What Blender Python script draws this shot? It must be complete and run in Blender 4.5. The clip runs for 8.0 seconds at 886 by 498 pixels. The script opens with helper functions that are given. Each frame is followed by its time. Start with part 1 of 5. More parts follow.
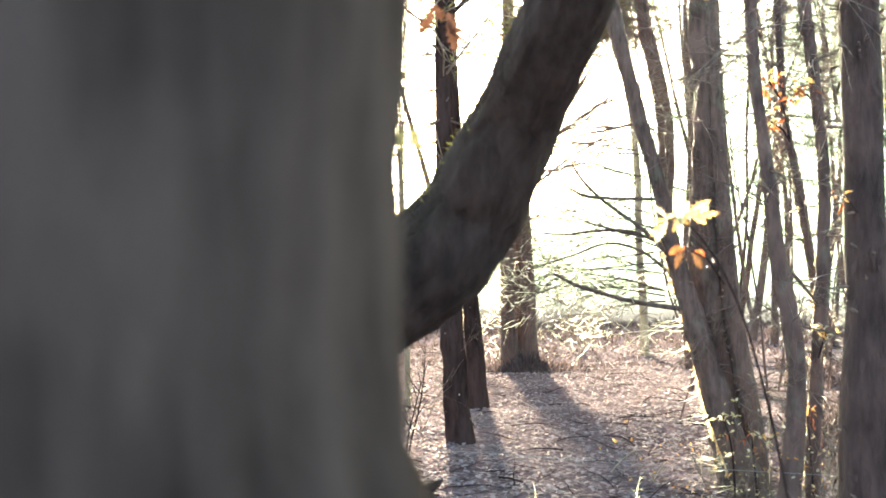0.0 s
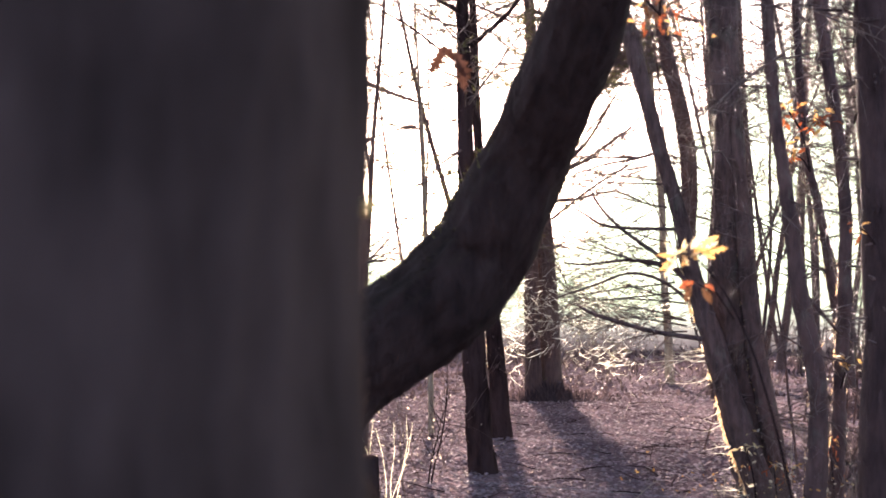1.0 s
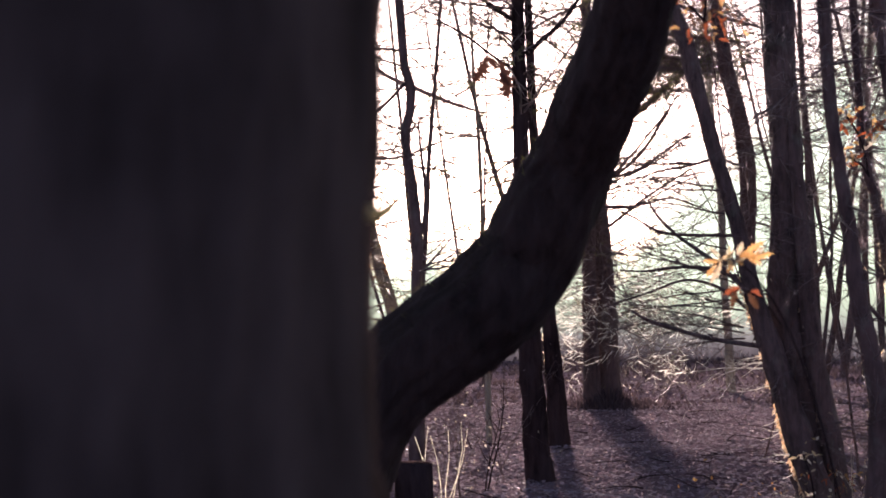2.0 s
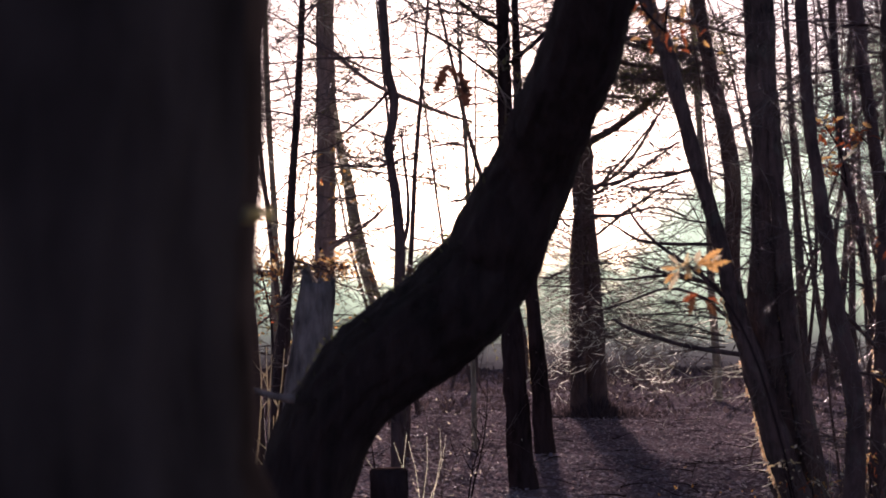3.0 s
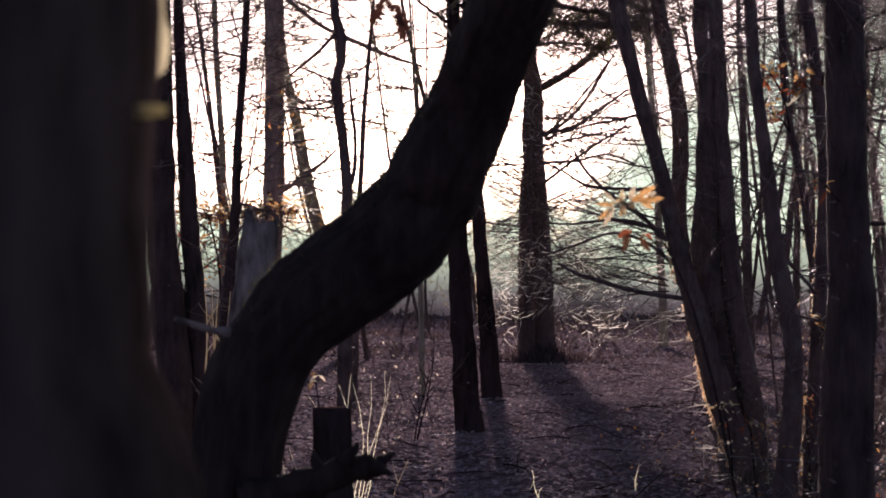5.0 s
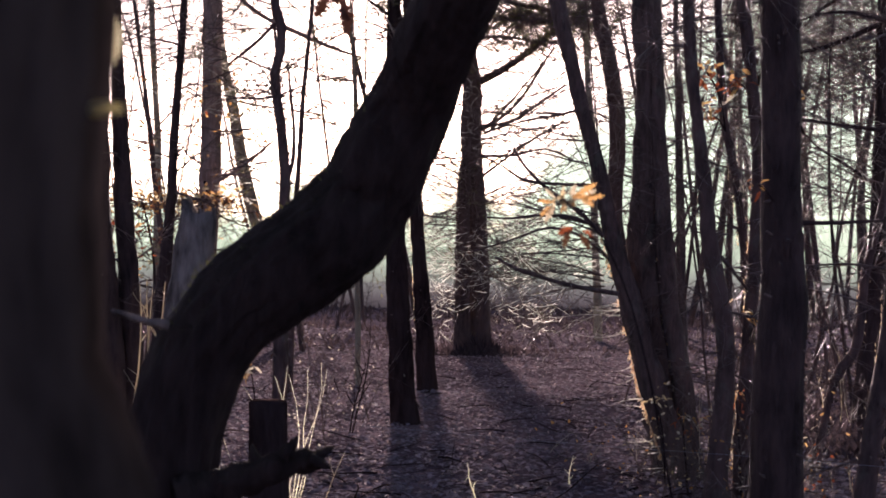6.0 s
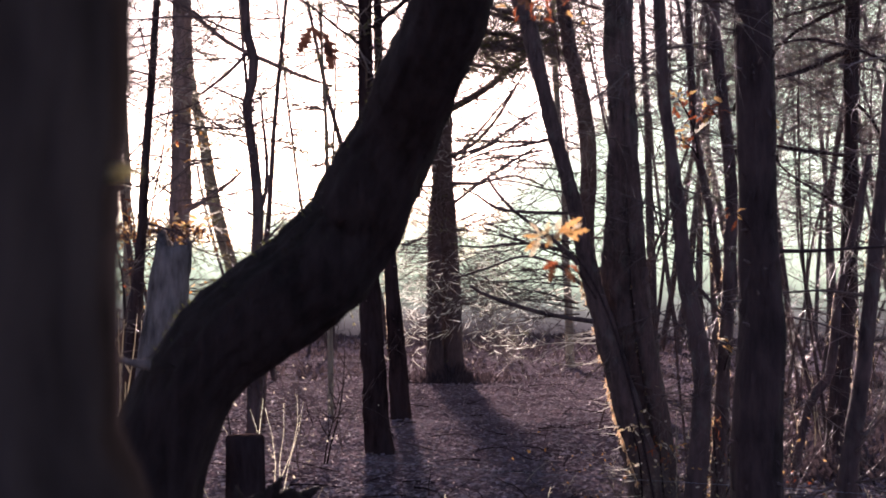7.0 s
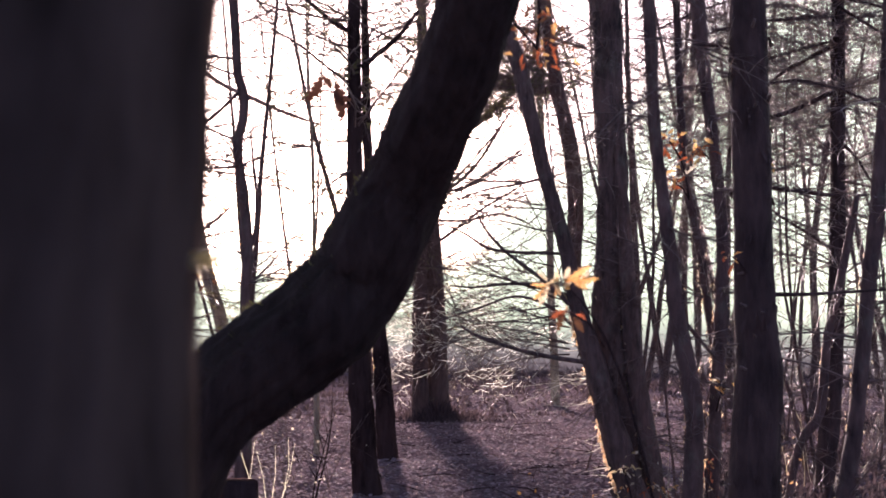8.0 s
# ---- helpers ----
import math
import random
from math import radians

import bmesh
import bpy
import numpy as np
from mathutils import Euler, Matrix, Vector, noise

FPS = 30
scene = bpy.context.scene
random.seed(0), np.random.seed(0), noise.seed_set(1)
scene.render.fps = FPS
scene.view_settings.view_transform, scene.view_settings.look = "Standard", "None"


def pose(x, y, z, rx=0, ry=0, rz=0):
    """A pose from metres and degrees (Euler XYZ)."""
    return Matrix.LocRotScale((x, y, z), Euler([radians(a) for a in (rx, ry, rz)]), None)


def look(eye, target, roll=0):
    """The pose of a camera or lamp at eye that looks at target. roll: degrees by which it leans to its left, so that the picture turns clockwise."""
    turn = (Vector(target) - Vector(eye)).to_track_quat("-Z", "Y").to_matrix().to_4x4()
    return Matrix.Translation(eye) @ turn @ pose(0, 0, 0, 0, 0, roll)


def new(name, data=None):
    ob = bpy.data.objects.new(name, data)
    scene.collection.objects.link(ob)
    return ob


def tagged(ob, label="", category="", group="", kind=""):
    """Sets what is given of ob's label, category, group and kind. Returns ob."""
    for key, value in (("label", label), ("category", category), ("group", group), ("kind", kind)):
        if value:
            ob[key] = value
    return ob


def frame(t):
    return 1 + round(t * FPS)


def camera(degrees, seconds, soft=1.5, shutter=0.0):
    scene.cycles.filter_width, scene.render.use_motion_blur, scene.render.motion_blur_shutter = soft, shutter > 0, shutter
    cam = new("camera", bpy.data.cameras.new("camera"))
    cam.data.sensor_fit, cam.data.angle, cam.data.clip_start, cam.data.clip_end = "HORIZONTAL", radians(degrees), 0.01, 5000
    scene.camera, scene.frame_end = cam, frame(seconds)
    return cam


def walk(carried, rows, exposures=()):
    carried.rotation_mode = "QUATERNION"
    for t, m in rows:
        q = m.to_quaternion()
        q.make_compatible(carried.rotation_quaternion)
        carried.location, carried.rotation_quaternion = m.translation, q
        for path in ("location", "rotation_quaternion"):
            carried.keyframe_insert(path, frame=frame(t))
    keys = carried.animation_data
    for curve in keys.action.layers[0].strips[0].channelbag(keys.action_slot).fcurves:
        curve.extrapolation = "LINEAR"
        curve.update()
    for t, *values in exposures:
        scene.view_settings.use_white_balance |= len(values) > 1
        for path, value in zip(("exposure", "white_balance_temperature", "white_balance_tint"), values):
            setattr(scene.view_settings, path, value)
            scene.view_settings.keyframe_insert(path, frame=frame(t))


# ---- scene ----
cam = camera(40.0, 8.0, soft=1.75)
cam.data.dof.use_dof = True
cam.data.dof.focus_distance = 9.0
cam.data.dof.aperture_fstop = 7.5
PATH = [
    (0, (-0.1341, 0.0880, 1.2215), (0.0122, 5.0840, 1.3580), -0.32),
    (0.5, (-0.1237, 0.0669, 1.2317), (0.0279, 5.0618, 1.3991), -0.25),
    (1, (-0.1092, 0.0563, 1.2336), (-0.0675, 5.0498, 1.4849), -0.33),
    (1.5, (-0.0912, 0.0408, 1.2301), (-0.2377, 5.0314, 1.4995), -0.51),
    (1.7, (-0.0912, 0.0408, 1.2301), (-0.2957, 5.0293, 1.5000), -0.47),
    (2.8, (-0.0393, -0.0157, 1.2272), (-0.2154, 4.9692, 1.5744), -0.24),
    (3, (-0.0296, 0.0035, 1.2247), (-0.1964, 4.9905, 1.5448), -0.25),
    (3.5, (-0.0120, 0.0009, 1.2133), (-0.1184, 4.9947, 1.4396), -0.16),
    (4, (-0.0013, -0.0010, 1.2070), (0.0085, 4.9942, 1.4263), -0.07),
    (4.5, (0.0000, 0.0000, 1.2000), (0.0000, 4.9981, 1.3368), -0.00),
    (4.7, (0.0000, 0.0000, 1.2000), (0.0140, 4.9984, 1.3275), -0.00),
    (5.8, (-0.0118, -0.0036, 1.2063), (0.1640, 4.9932, 1.2383), 0.72),
    (6, (-0.0118, -0.0036, 1.2063), (0.2817, 4.9872, 1.2792), 0.71),
    (6.5, (-0.0259, 0.0141, 1.2168), (0.3435, 4.9991, 1.3324), 0.69),
    (7, (-0.0383, 0.0179, 1.2243), (0.3783, 4.9972, 1.4054), 0.17),
    (7.5, (-0.0617, 0.0428, 1.2400), (0.3780, 5.0176, 1.4809), -0.01),
    (8, (-0.0839, 0.0367, 1.2480), (0.4035, 5.0020, 1.5770), 0.23),
]
EXPOSURES = [(0.0, 4.38, 7400, -8), (0.5, 3.78, 7150, 8), (1.0, 3.02, 6800, 26), (1.5, 2.38, 6450, 35), (2.8, 1.12, 6330, 35), (3.5, 0.92, 6300, 35), (4.5, 0.94, 6300, 35),
             (6.0, 1.42, 6270, 33), (7.0, 1.68, 6250, 34), (7.5, 1.88, 6270, 36), (8.0, 2.02, 6300, 38)]
walk(cam, [(t, look(eye, target, roll)) for t, eye, target, roll in PATH], EXPOSURES)

# ---- light: a low winter sun straight ahead, under the crowns ----
SUN_EL, SUN_AZ = radians(8.7), radians(0.9)
world = bpy.data.worlds.new("world")
scene.world = world
world.use_nodes = True
wn = world.node_tree.nodes
sky = wn.new("ShaderNodeTexSky")
sky.sky_type = "NISHITA"
sky.sun_disc = False
sky.sun_elevation, sky.sun_rotation = SUN_EL, SUN_AZ
sky.air_density, sky.dust_density, sky.ozone_density = 0.4, 0.9, 0.0
wn["Background"].inputs["Strength"].default_value = 0.086
world.node_tree.links.new(sky.outputs[0], wn["Background"].inputs["Color"])
sun = new("sun", bpy.data.lights.new("sun", "SUN"))
sun.data.energy, sun.data.angle, sun.data.color = 4.8, radians(2.4), (1.0, 0.87, 0.72)
sun.matrix_world = look((0, 0, 0), (-math.sin(SUN_AZ) * math.cos(SUN_EL), -math.cos(SUN_AZ) * math.cos(SUN_EL), -math.sin(SUN_EL)))


# ---- materials ----
def material(name):
    m = bpy.data.materials.new(name)
    m.use_nodes = True
    nt = m.node_tree
    return m, nt, nt.nodes["Principled BSDF"]


def add(nt, kind, **values):
    n = nt.nodes.new(kind)
    for key, value in values.items():
        n.inputs[key.replace("_", " ")].default_value = value
    return n


def ramp(nt, source, stops):
    r = nt.nodes.new("ShaderNodeValToRGB")
    while len(r.color_ramp.elements) < len(stops):
        r.color_ramp.elements.new(0.5)
    for e, (at, colour) in zip(r.color_ramp.elements, stops):
        e.position, e.color = at, (*colour, 1)
    nt.links.new(source, r.inputs[0])
    return r


def stretched(nt, scale):
    g = nt.nodes.new("ShaderNodeNewGeometry")
    m = add(nt, "ShaderNodeMapping")
    m.inputs["Scale"].default_value = scale
    nt.links.new(g.outputs["Position"], m.inputs["Vector"])
    return m.outputs[0]


def bark(name, dark, light, grain=30.0, moss=0.0, rough=0.85, bump=0.6, lichen=0.0, shine=0.2, blotch=2.3):
    m, nt, bsdf = material(name)
    fine = add(nt, "ShaderNodeTexNoise", Scale=1.0, Detail=6.0, Roughness=0.65)
    nt.links.new(stretched(nt, (grain, grain, grain * 0.22)), fine.inputs["Vector"])
    wide = add(nt, "ShaderNodeTexNoise", Scale=blotch, Detail=3.0)
    nt.links.new(stretched(nt, (1, 1, 1)), wide.inputs["Vector"])
    mix = nt.nodes.new("ShaderNodeMath")
    mix.operation = "MULTIPLY_ADD"
    mix.inputs[1].default_value = 0.45
    nt.links.new(wide.outputs[0], mix.inputs[0])
    half = nt.nodes.new("ShaderNodeMath")
    half.operation = "MULTIPLY"
    half.inputs[1].default_value = 0.6
    nt.links.new(fine.outputs[0], half.inputs[0])
    nt.links.new(half.outputs[0], mix.inputs[2])
    colour = ramp(nt, mix.outputs[0], [(0.34, dark), (0.62, light)]).outputs[0]
    if lichen:
        spots = add(nt, "ShaderNodeTexNoise", Scale=14.0, Detail=5.0)
        nt.links.new(stretched(nt, (1, 1, 0.6)), spots.inputs["Vector"])
        where = ramp(nt, spots.outputs[0], [(0.58, (0, 0, 0)), (0.68, (lichen,) * 3)])
        pale = nt.nodes.new("ShaderNodeMixRGB")
        pale.inputs["Color2"].default_value = (0.30, 0.33, 0.24, 1)
        nt.links.new(where.outputs[0], pale.inputs["Fac"])
        nt.links.new(colour, pale.inputs["Color1"])
        colour = pale.outputs[0]
    if moss:
        g = nt.nodes.new("ShaderNodeNewGeometry")
        up = nt.nodes.new("ShaderNodeSeparateXYZ")
        nt.links.new(g.outputs["Normal"], up.inputs[0])
        patch = nt.nodes.new("ShaderNodeMath")
        patch.operation = "MULTIPLY_ADD"
        patch.inputs[1].default_value = 1.3
        nt.links.new(wide.outputs[0], patch.inputs[0])
        nt.links.new(up.outputs[2], patch.inputs[2])
        where = ramp(nt, patch.outputs[0], [(0.85, (0, 0, 0)), (1.0, (moss,) * 3)])
        green = nt.nodes.new("ShaderNodeMixRGB")
        green.inputs["Color2"].default_value = (0.07, 0.08, 0.02, 1)
        nt.links.new(where.outputs[0], green.inputs["Fac"])
        nt.links.new(colour, green.inputs["Color1"])
        colour = green.outputs[0]
    nt.links.new(colour, bsdf.inputs["Base Color"])
    bsdf.inputs["Roughness"].default_value = rough
    bsdf.inputs["Specular IOR Level"].default_value = shine
    b = add(nt, "ShaderNodeBump", Strength=bump, Distance=0.02)
    nt.links.new(fine.outputs[0], b.inputs["Height"])
    nt.links.new(b.outputs[0], bsdf.inputs["Normal"])
    return m


def thin(name, low, high, through_share=0.5, rough=0.6, shine=0.3):
    """Leaves and straw: part of the light passes through."""
    m, nt, bsdf = material(name)
    info = nt.nodes.new("ShaderNodeNewGeometry")
    n = add(nt, "ShaderNodeTexNoise", Scale=60.0, Detail=3.0)
    nt.links.new(info.outputs["Position"], n.inputs["Vector"])
    s = nt.nodes.new("ShaderNodeMath")
    s.operation = "MULTIPLY_ADD"
    s.inputs[1].default_value = 0.6
    nt.links.new(info.outputs["Random Per Island"], s.inputs[0])
    h = nt.nodes.new("ShaderNodeMath")
    h.operation = "MULTIPLY"
    h.inputs[1].default_value = 0.4
    nt.links.new(n.outputs[0], h.inputs[0])
    nt.links.new(h.outputs[0], s.inputs[2])
    c = ramp(nt, s.outputs[0], [(0.1, low), (0.9, high)])
    nt.links.new(c.outputs[0], bsdf.inputs["Base Color"])
    bsdf.inputs["Roughness"].default_value = rough
    bsdf.inputs["Specular IOR Level"].default_value = shine
    t = nt.nodes.new("ShaderNodeBsdfTranslucent")
    nt.links.new(c.outputs[0], t.inputs["Color"])
    mixed = nt.nodes.new("ShaderNodeMixShader")
    mixed.inputs[0].default_value = through_share
    nt.links.new(bsdf.outputs[0], mixed.inputs[1])
    nt.links.new(t.outputs[0], mixed.inputs[2])
    nt.links.new(mixed.outputs[0], nt.nodes["Material Output"].inputs["Surface"])
    return m


BARK_PINE = bark("bark_pine", (0.018, 0.0113, 0.0105), (0.088, 0.053, 0.047), 26, bump=1.0, rough=0.8, shine=0.15, blotch=5.0)
BARK_STEMS = bark("bark_stems", (0.017, 0.0108, 0.0098), (0.165, 0.103, 0.088), 34, bump=1.0, rough=0.7, shine=0.25, lichen=0.15, blotch=6.0)
BARK_FIR = bark("bark_fir", (0.034, 0.024, 0.022), (0.13, 0.088, 0.078), 22, bump=0.9)
# Reddish pine bark, lightened to stand in for haze.
BARK_RED = bark("bark_red", (0.12, 0.08, 0.065), (0.40, 0.28, 0.23), 24, bump=0.9)
BARK_SMOOTH = bark("bark_smooth", (0.031, 0.019, 0.018), (0.150, 0.090, 0.077), 22, bump=0.7, lichen=0.12, rough=0.75, shine=0.2, blotch=5.0)
BARK_MOSSY = bark("bark_mossy", (0.0125, 0.0084, 0.0076), (0.056, 0.037, 0.033), 34, moss=0.05, shine=0.1, bump=1.0)
BARK_DARK = bark("bark_dark", (0.015, 0.0098, 0.0093), (0.060, 0.039, 0.037), 26, shine=0.0, rough=1.0, bump=0.9)
BARK_NEAR = bark("bark_near", (0.0115, 0.0083, 0.0077), (0.084, 0.060, 0.053), 24, shine=0.0, rough=1.0, blotch=11.0)
# Pale bark for far trunks, with their haze put into the colour.
BARK_PALE = bark("bark_pale", (0.16, 0.13, 0.09), (0.36, 0.31, 0.22), 20)
DEAD_WOOD = bark("dead_wood", (0.016, 0.012, 0.011), (0.33, 0.265, 0.225), 30, bump=1.0, shine=0.0, blotch=7.0)
TWIG = bark("twig", (0.050, 0.033, 0.029), (0.170, 0.112, 0.092), 60, rough=0.5, bump=0.2, shine=0.35)
# Pale see-through twigs: backlight, and haze on far trees, put into the colour.
TWIG_PALE = thin("twig_pale", (0.27, 0.24, 0.195), (0.60, 0.55, 0.46), 0.72, 0.36, 0.6)
GRASS_DRY = thin("grass_dry", (0.040, 0.029, 0.031), (0.115, 0.084, 0.087), 0.25, 0.8, 0.1)
PAPERY = thin("papery_bark", (0.50, 0.45, 0.26), (0.70, 0.65, 0.42), 0.8, 0.7)
NEEDLES = thin("needles", (0.07, 0.075, 0.03), (0.26, 0.24, 0.11), 0.6)
LEAF_ORANGE = thin("leaf_orange", (0.44, 0.19, 0.05), (0.72, 0.45, 0.18), 0.78)
LEAF_CREAM = thin("leaf_cream", (0.56, 0.43, 0.25), (0.80, 0.69, 0.48), 0.75)
LEAF_DARK = thin("leaf_dark", (0.06, 0.028, 0.022), (0.15, 0.065, 0.04), 0.35)
LEAF_RED = thin("leaf_red", (0.26, 0.055, 0.025), (0.46, 0.14, 0.055), 0.6)
LEAF_BROWN = thin("leaf_brown", (0.10, 0.045, 0.025), (0.20, 0.10, 0.05), 0.35)
LEAF_YELLOW = thin("leaf_yellow", (0.56, 0.42, 0.20), (0.76, 0.63, 0.38), 0.65)
LITTER = thin("litter", (0.106, 0.087, 0.095), (0.392, 0.331, 0.360), 0.3, 0.75, 0.12)
LITTER_FLECK = thin("litter_fleck", (0.24, 0.18, 0.16), (0.56, 0.46, 0.42), 0.5, 0.6, 0.2)
STRAW = thin("straw", (0.52, 0.45, 0.31), (0.74, 0.67, 0.52), 0.7, 0.45, 0.5)
STALK = thin("pale_stalk", (0.76, 0.74, 0.47), (0.92, 0.90, 0.66), 0.9, 0.4, 0.5)
# Bright orange flake colour stands in for sun along stem edges.
RIM_GLINT = thin("sunlit_bark_curl", (0.74, 0.45, 0.21), (0.95, 0.84, 0.62), 0.85)
# Brighter copy of the moss colour, for the crest where sun falls.
SUNLIT_MOSS = thin("sunlit_moss", (0.10, 0.10, 0.03), (0.32, 0.30, 0.09), 0.6, 0.8)
# Near-white twig colour stands in for sun glints.
SUNLIT_TWIG = thin("sunlit_twig", (0.58, 0.56, 0.46), (0.86, 0.84, 0.72), 0.8, 0.4, 0.5)
WIRE, _nt, _b = material("wire")
_b.inputs["Base Color"].default_value = (0.25, 0.25, 0.27, 1)
_b.inputs["Metallic"].default_value, _b.inputs["Roughness"].default_value = 0.9, 0.4


def ground_material():
    m, nt, bsdf = material("forest_floor")
    small = add(nt, "ShaderNodeTexNoise", Scale=22.0, Detail=8.0, Roughness=0.7)
    wide = add(nt, "ShaderNodeTexNoise", Scale=0.7, Detail=4.0)
    cells = add(nt, "ShaderNodeTexVoronoi", Scale=26.0)
    v = stretched(nt, (1, 1, 1))
    for n in (small, wide, cells):
        nt.links.new(v, n.inputs["Vector"])
    a = ramp(nt, small.outputs[0], [(0.3, (0.087, 0.067, 0.076)), (0.7, (0.27, 0.215, 0.245))])
    b = ramp(nt, wide.outputs[0], [(0.35, (0.6, 0.55, 0.55)), (0.65, (1.15, 1.1, 1.05))])
    mul = nt.nodes.new("ShaderNodeMixRGB")
    mul.blend_type = "MULTIPLY"
    mul.inputs["Fac"].default_value = 1.0
    nt.links.new(a.outputs[0], mul.inputs["Color1"])
    nt.links.new(b.outputs[0], mul.inputs["Color2"])
    nt.links.new(mul.outputs[0], bsdf.inputs["Base Color"])
    bsdf.inputs["Roughness"].default_value = 0.9
    bsdf.inputs["Specular IOR Level"].default_value = 0.0
    bump = add(nt, "ShaderNodeBump", Strength=0.9, Distance=0.04)
    nt.links.new(cells.outputs["Distance"], bump.inputs["Height"])
    nt.links.new(bump.outputs[0], bsdf.inputs["Normal"])
    return m


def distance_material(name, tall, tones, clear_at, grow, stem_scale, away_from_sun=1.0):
    """Far woods whose mist and backlight are painted as glow, thinning out upwards. tall: metres; grow: how much taller
    to the east.
    """
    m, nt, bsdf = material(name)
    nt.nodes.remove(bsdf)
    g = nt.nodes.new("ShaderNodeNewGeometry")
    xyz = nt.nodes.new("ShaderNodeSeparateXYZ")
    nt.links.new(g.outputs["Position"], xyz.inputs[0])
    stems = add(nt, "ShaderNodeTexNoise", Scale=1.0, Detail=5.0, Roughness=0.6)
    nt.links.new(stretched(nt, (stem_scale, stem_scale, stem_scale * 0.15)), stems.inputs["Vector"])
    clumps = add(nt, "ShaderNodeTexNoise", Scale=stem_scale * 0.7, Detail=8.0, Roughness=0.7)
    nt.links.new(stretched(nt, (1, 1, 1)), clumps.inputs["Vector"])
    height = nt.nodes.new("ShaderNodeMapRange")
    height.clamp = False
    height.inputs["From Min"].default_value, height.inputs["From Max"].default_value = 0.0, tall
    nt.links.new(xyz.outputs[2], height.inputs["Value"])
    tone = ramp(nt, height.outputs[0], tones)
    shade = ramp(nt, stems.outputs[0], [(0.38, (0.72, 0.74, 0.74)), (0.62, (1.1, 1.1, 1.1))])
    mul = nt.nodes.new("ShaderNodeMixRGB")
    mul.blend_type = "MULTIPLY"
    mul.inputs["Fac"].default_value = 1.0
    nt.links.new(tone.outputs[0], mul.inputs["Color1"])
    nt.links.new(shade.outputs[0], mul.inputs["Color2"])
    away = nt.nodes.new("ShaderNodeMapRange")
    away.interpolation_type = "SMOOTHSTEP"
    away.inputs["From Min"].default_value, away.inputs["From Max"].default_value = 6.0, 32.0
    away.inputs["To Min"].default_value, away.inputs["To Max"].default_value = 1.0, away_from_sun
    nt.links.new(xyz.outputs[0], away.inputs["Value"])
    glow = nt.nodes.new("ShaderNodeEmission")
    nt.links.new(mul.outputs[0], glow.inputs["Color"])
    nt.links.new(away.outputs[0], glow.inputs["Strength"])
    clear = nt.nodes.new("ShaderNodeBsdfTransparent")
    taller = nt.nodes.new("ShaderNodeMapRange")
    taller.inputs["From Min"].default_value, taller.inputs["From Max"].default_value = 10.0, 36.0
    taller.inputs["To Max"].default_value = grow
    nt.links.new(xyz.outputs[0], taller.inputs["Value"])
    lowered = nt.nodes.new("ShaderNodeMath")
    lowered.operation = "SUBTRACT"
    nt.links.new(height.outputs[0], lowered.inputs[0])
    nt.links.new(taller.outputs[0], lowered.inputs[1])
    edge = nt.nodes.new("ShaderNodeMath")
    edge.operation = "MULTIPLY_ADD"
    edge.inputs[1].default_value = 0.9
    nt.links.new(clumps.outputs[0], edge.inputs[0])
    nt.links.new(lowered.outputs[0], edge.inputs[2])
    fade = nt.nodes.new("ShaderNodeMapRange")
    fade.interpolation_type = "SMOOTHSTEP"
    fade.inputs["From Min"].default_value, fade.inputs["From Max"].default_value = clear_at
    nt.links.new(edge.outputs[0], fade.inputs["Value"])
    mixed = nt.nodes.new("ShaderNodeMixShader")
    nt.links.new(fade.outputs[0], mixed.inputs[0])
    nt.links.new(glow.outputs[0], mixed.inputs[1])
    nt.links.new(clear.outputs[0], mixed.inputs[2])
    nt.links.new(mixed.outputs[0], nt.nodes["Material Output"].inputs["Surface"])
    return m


MOSS = thin("moss", (0.016, 0.013, 0.009), (0.072, 0.056, 0.032), 0.45, 0.8)
GROUND = ground_material()
# Emission tones stand in for lit haze, dark at the foot, pale above.
DISTANCE = distance_material("glowing_distance", 12.0, [(0.0, (0.17, 0.205, 0.14)), (0.14, (0.27, 0.335, 0.22)), (0.4, (0.48, 0.60, 0.40)), (1.0, (0.71, 0.89, 0.62))], (0.8, 1.3), 1.9, 0.38, 0.85)
BRUSH = distance_material("glowing_brush_mist", 2.3, [(0.0, (0.028, 0.024, 0.025)), (0.14, (0.054, 0.049, 0.047)), (0.3, (0.102, 0.103, 0.088)), (0.45, (0.138, 0.154, 0.122)), (0.62, (0.18, 0.212, 0.158)), (0.8, (0.25, 0.305, 0.215)), (1.0, (0.32, 0.395, 0.275))], (0.6, 1.35), 0.2, 1.3)
SKY_BLOCKER = bark("sky_blocker", (0.012, 0.012, 0.010), (0.05, 0.045, 0.035), 1.6)

# ---- mesh tools ----

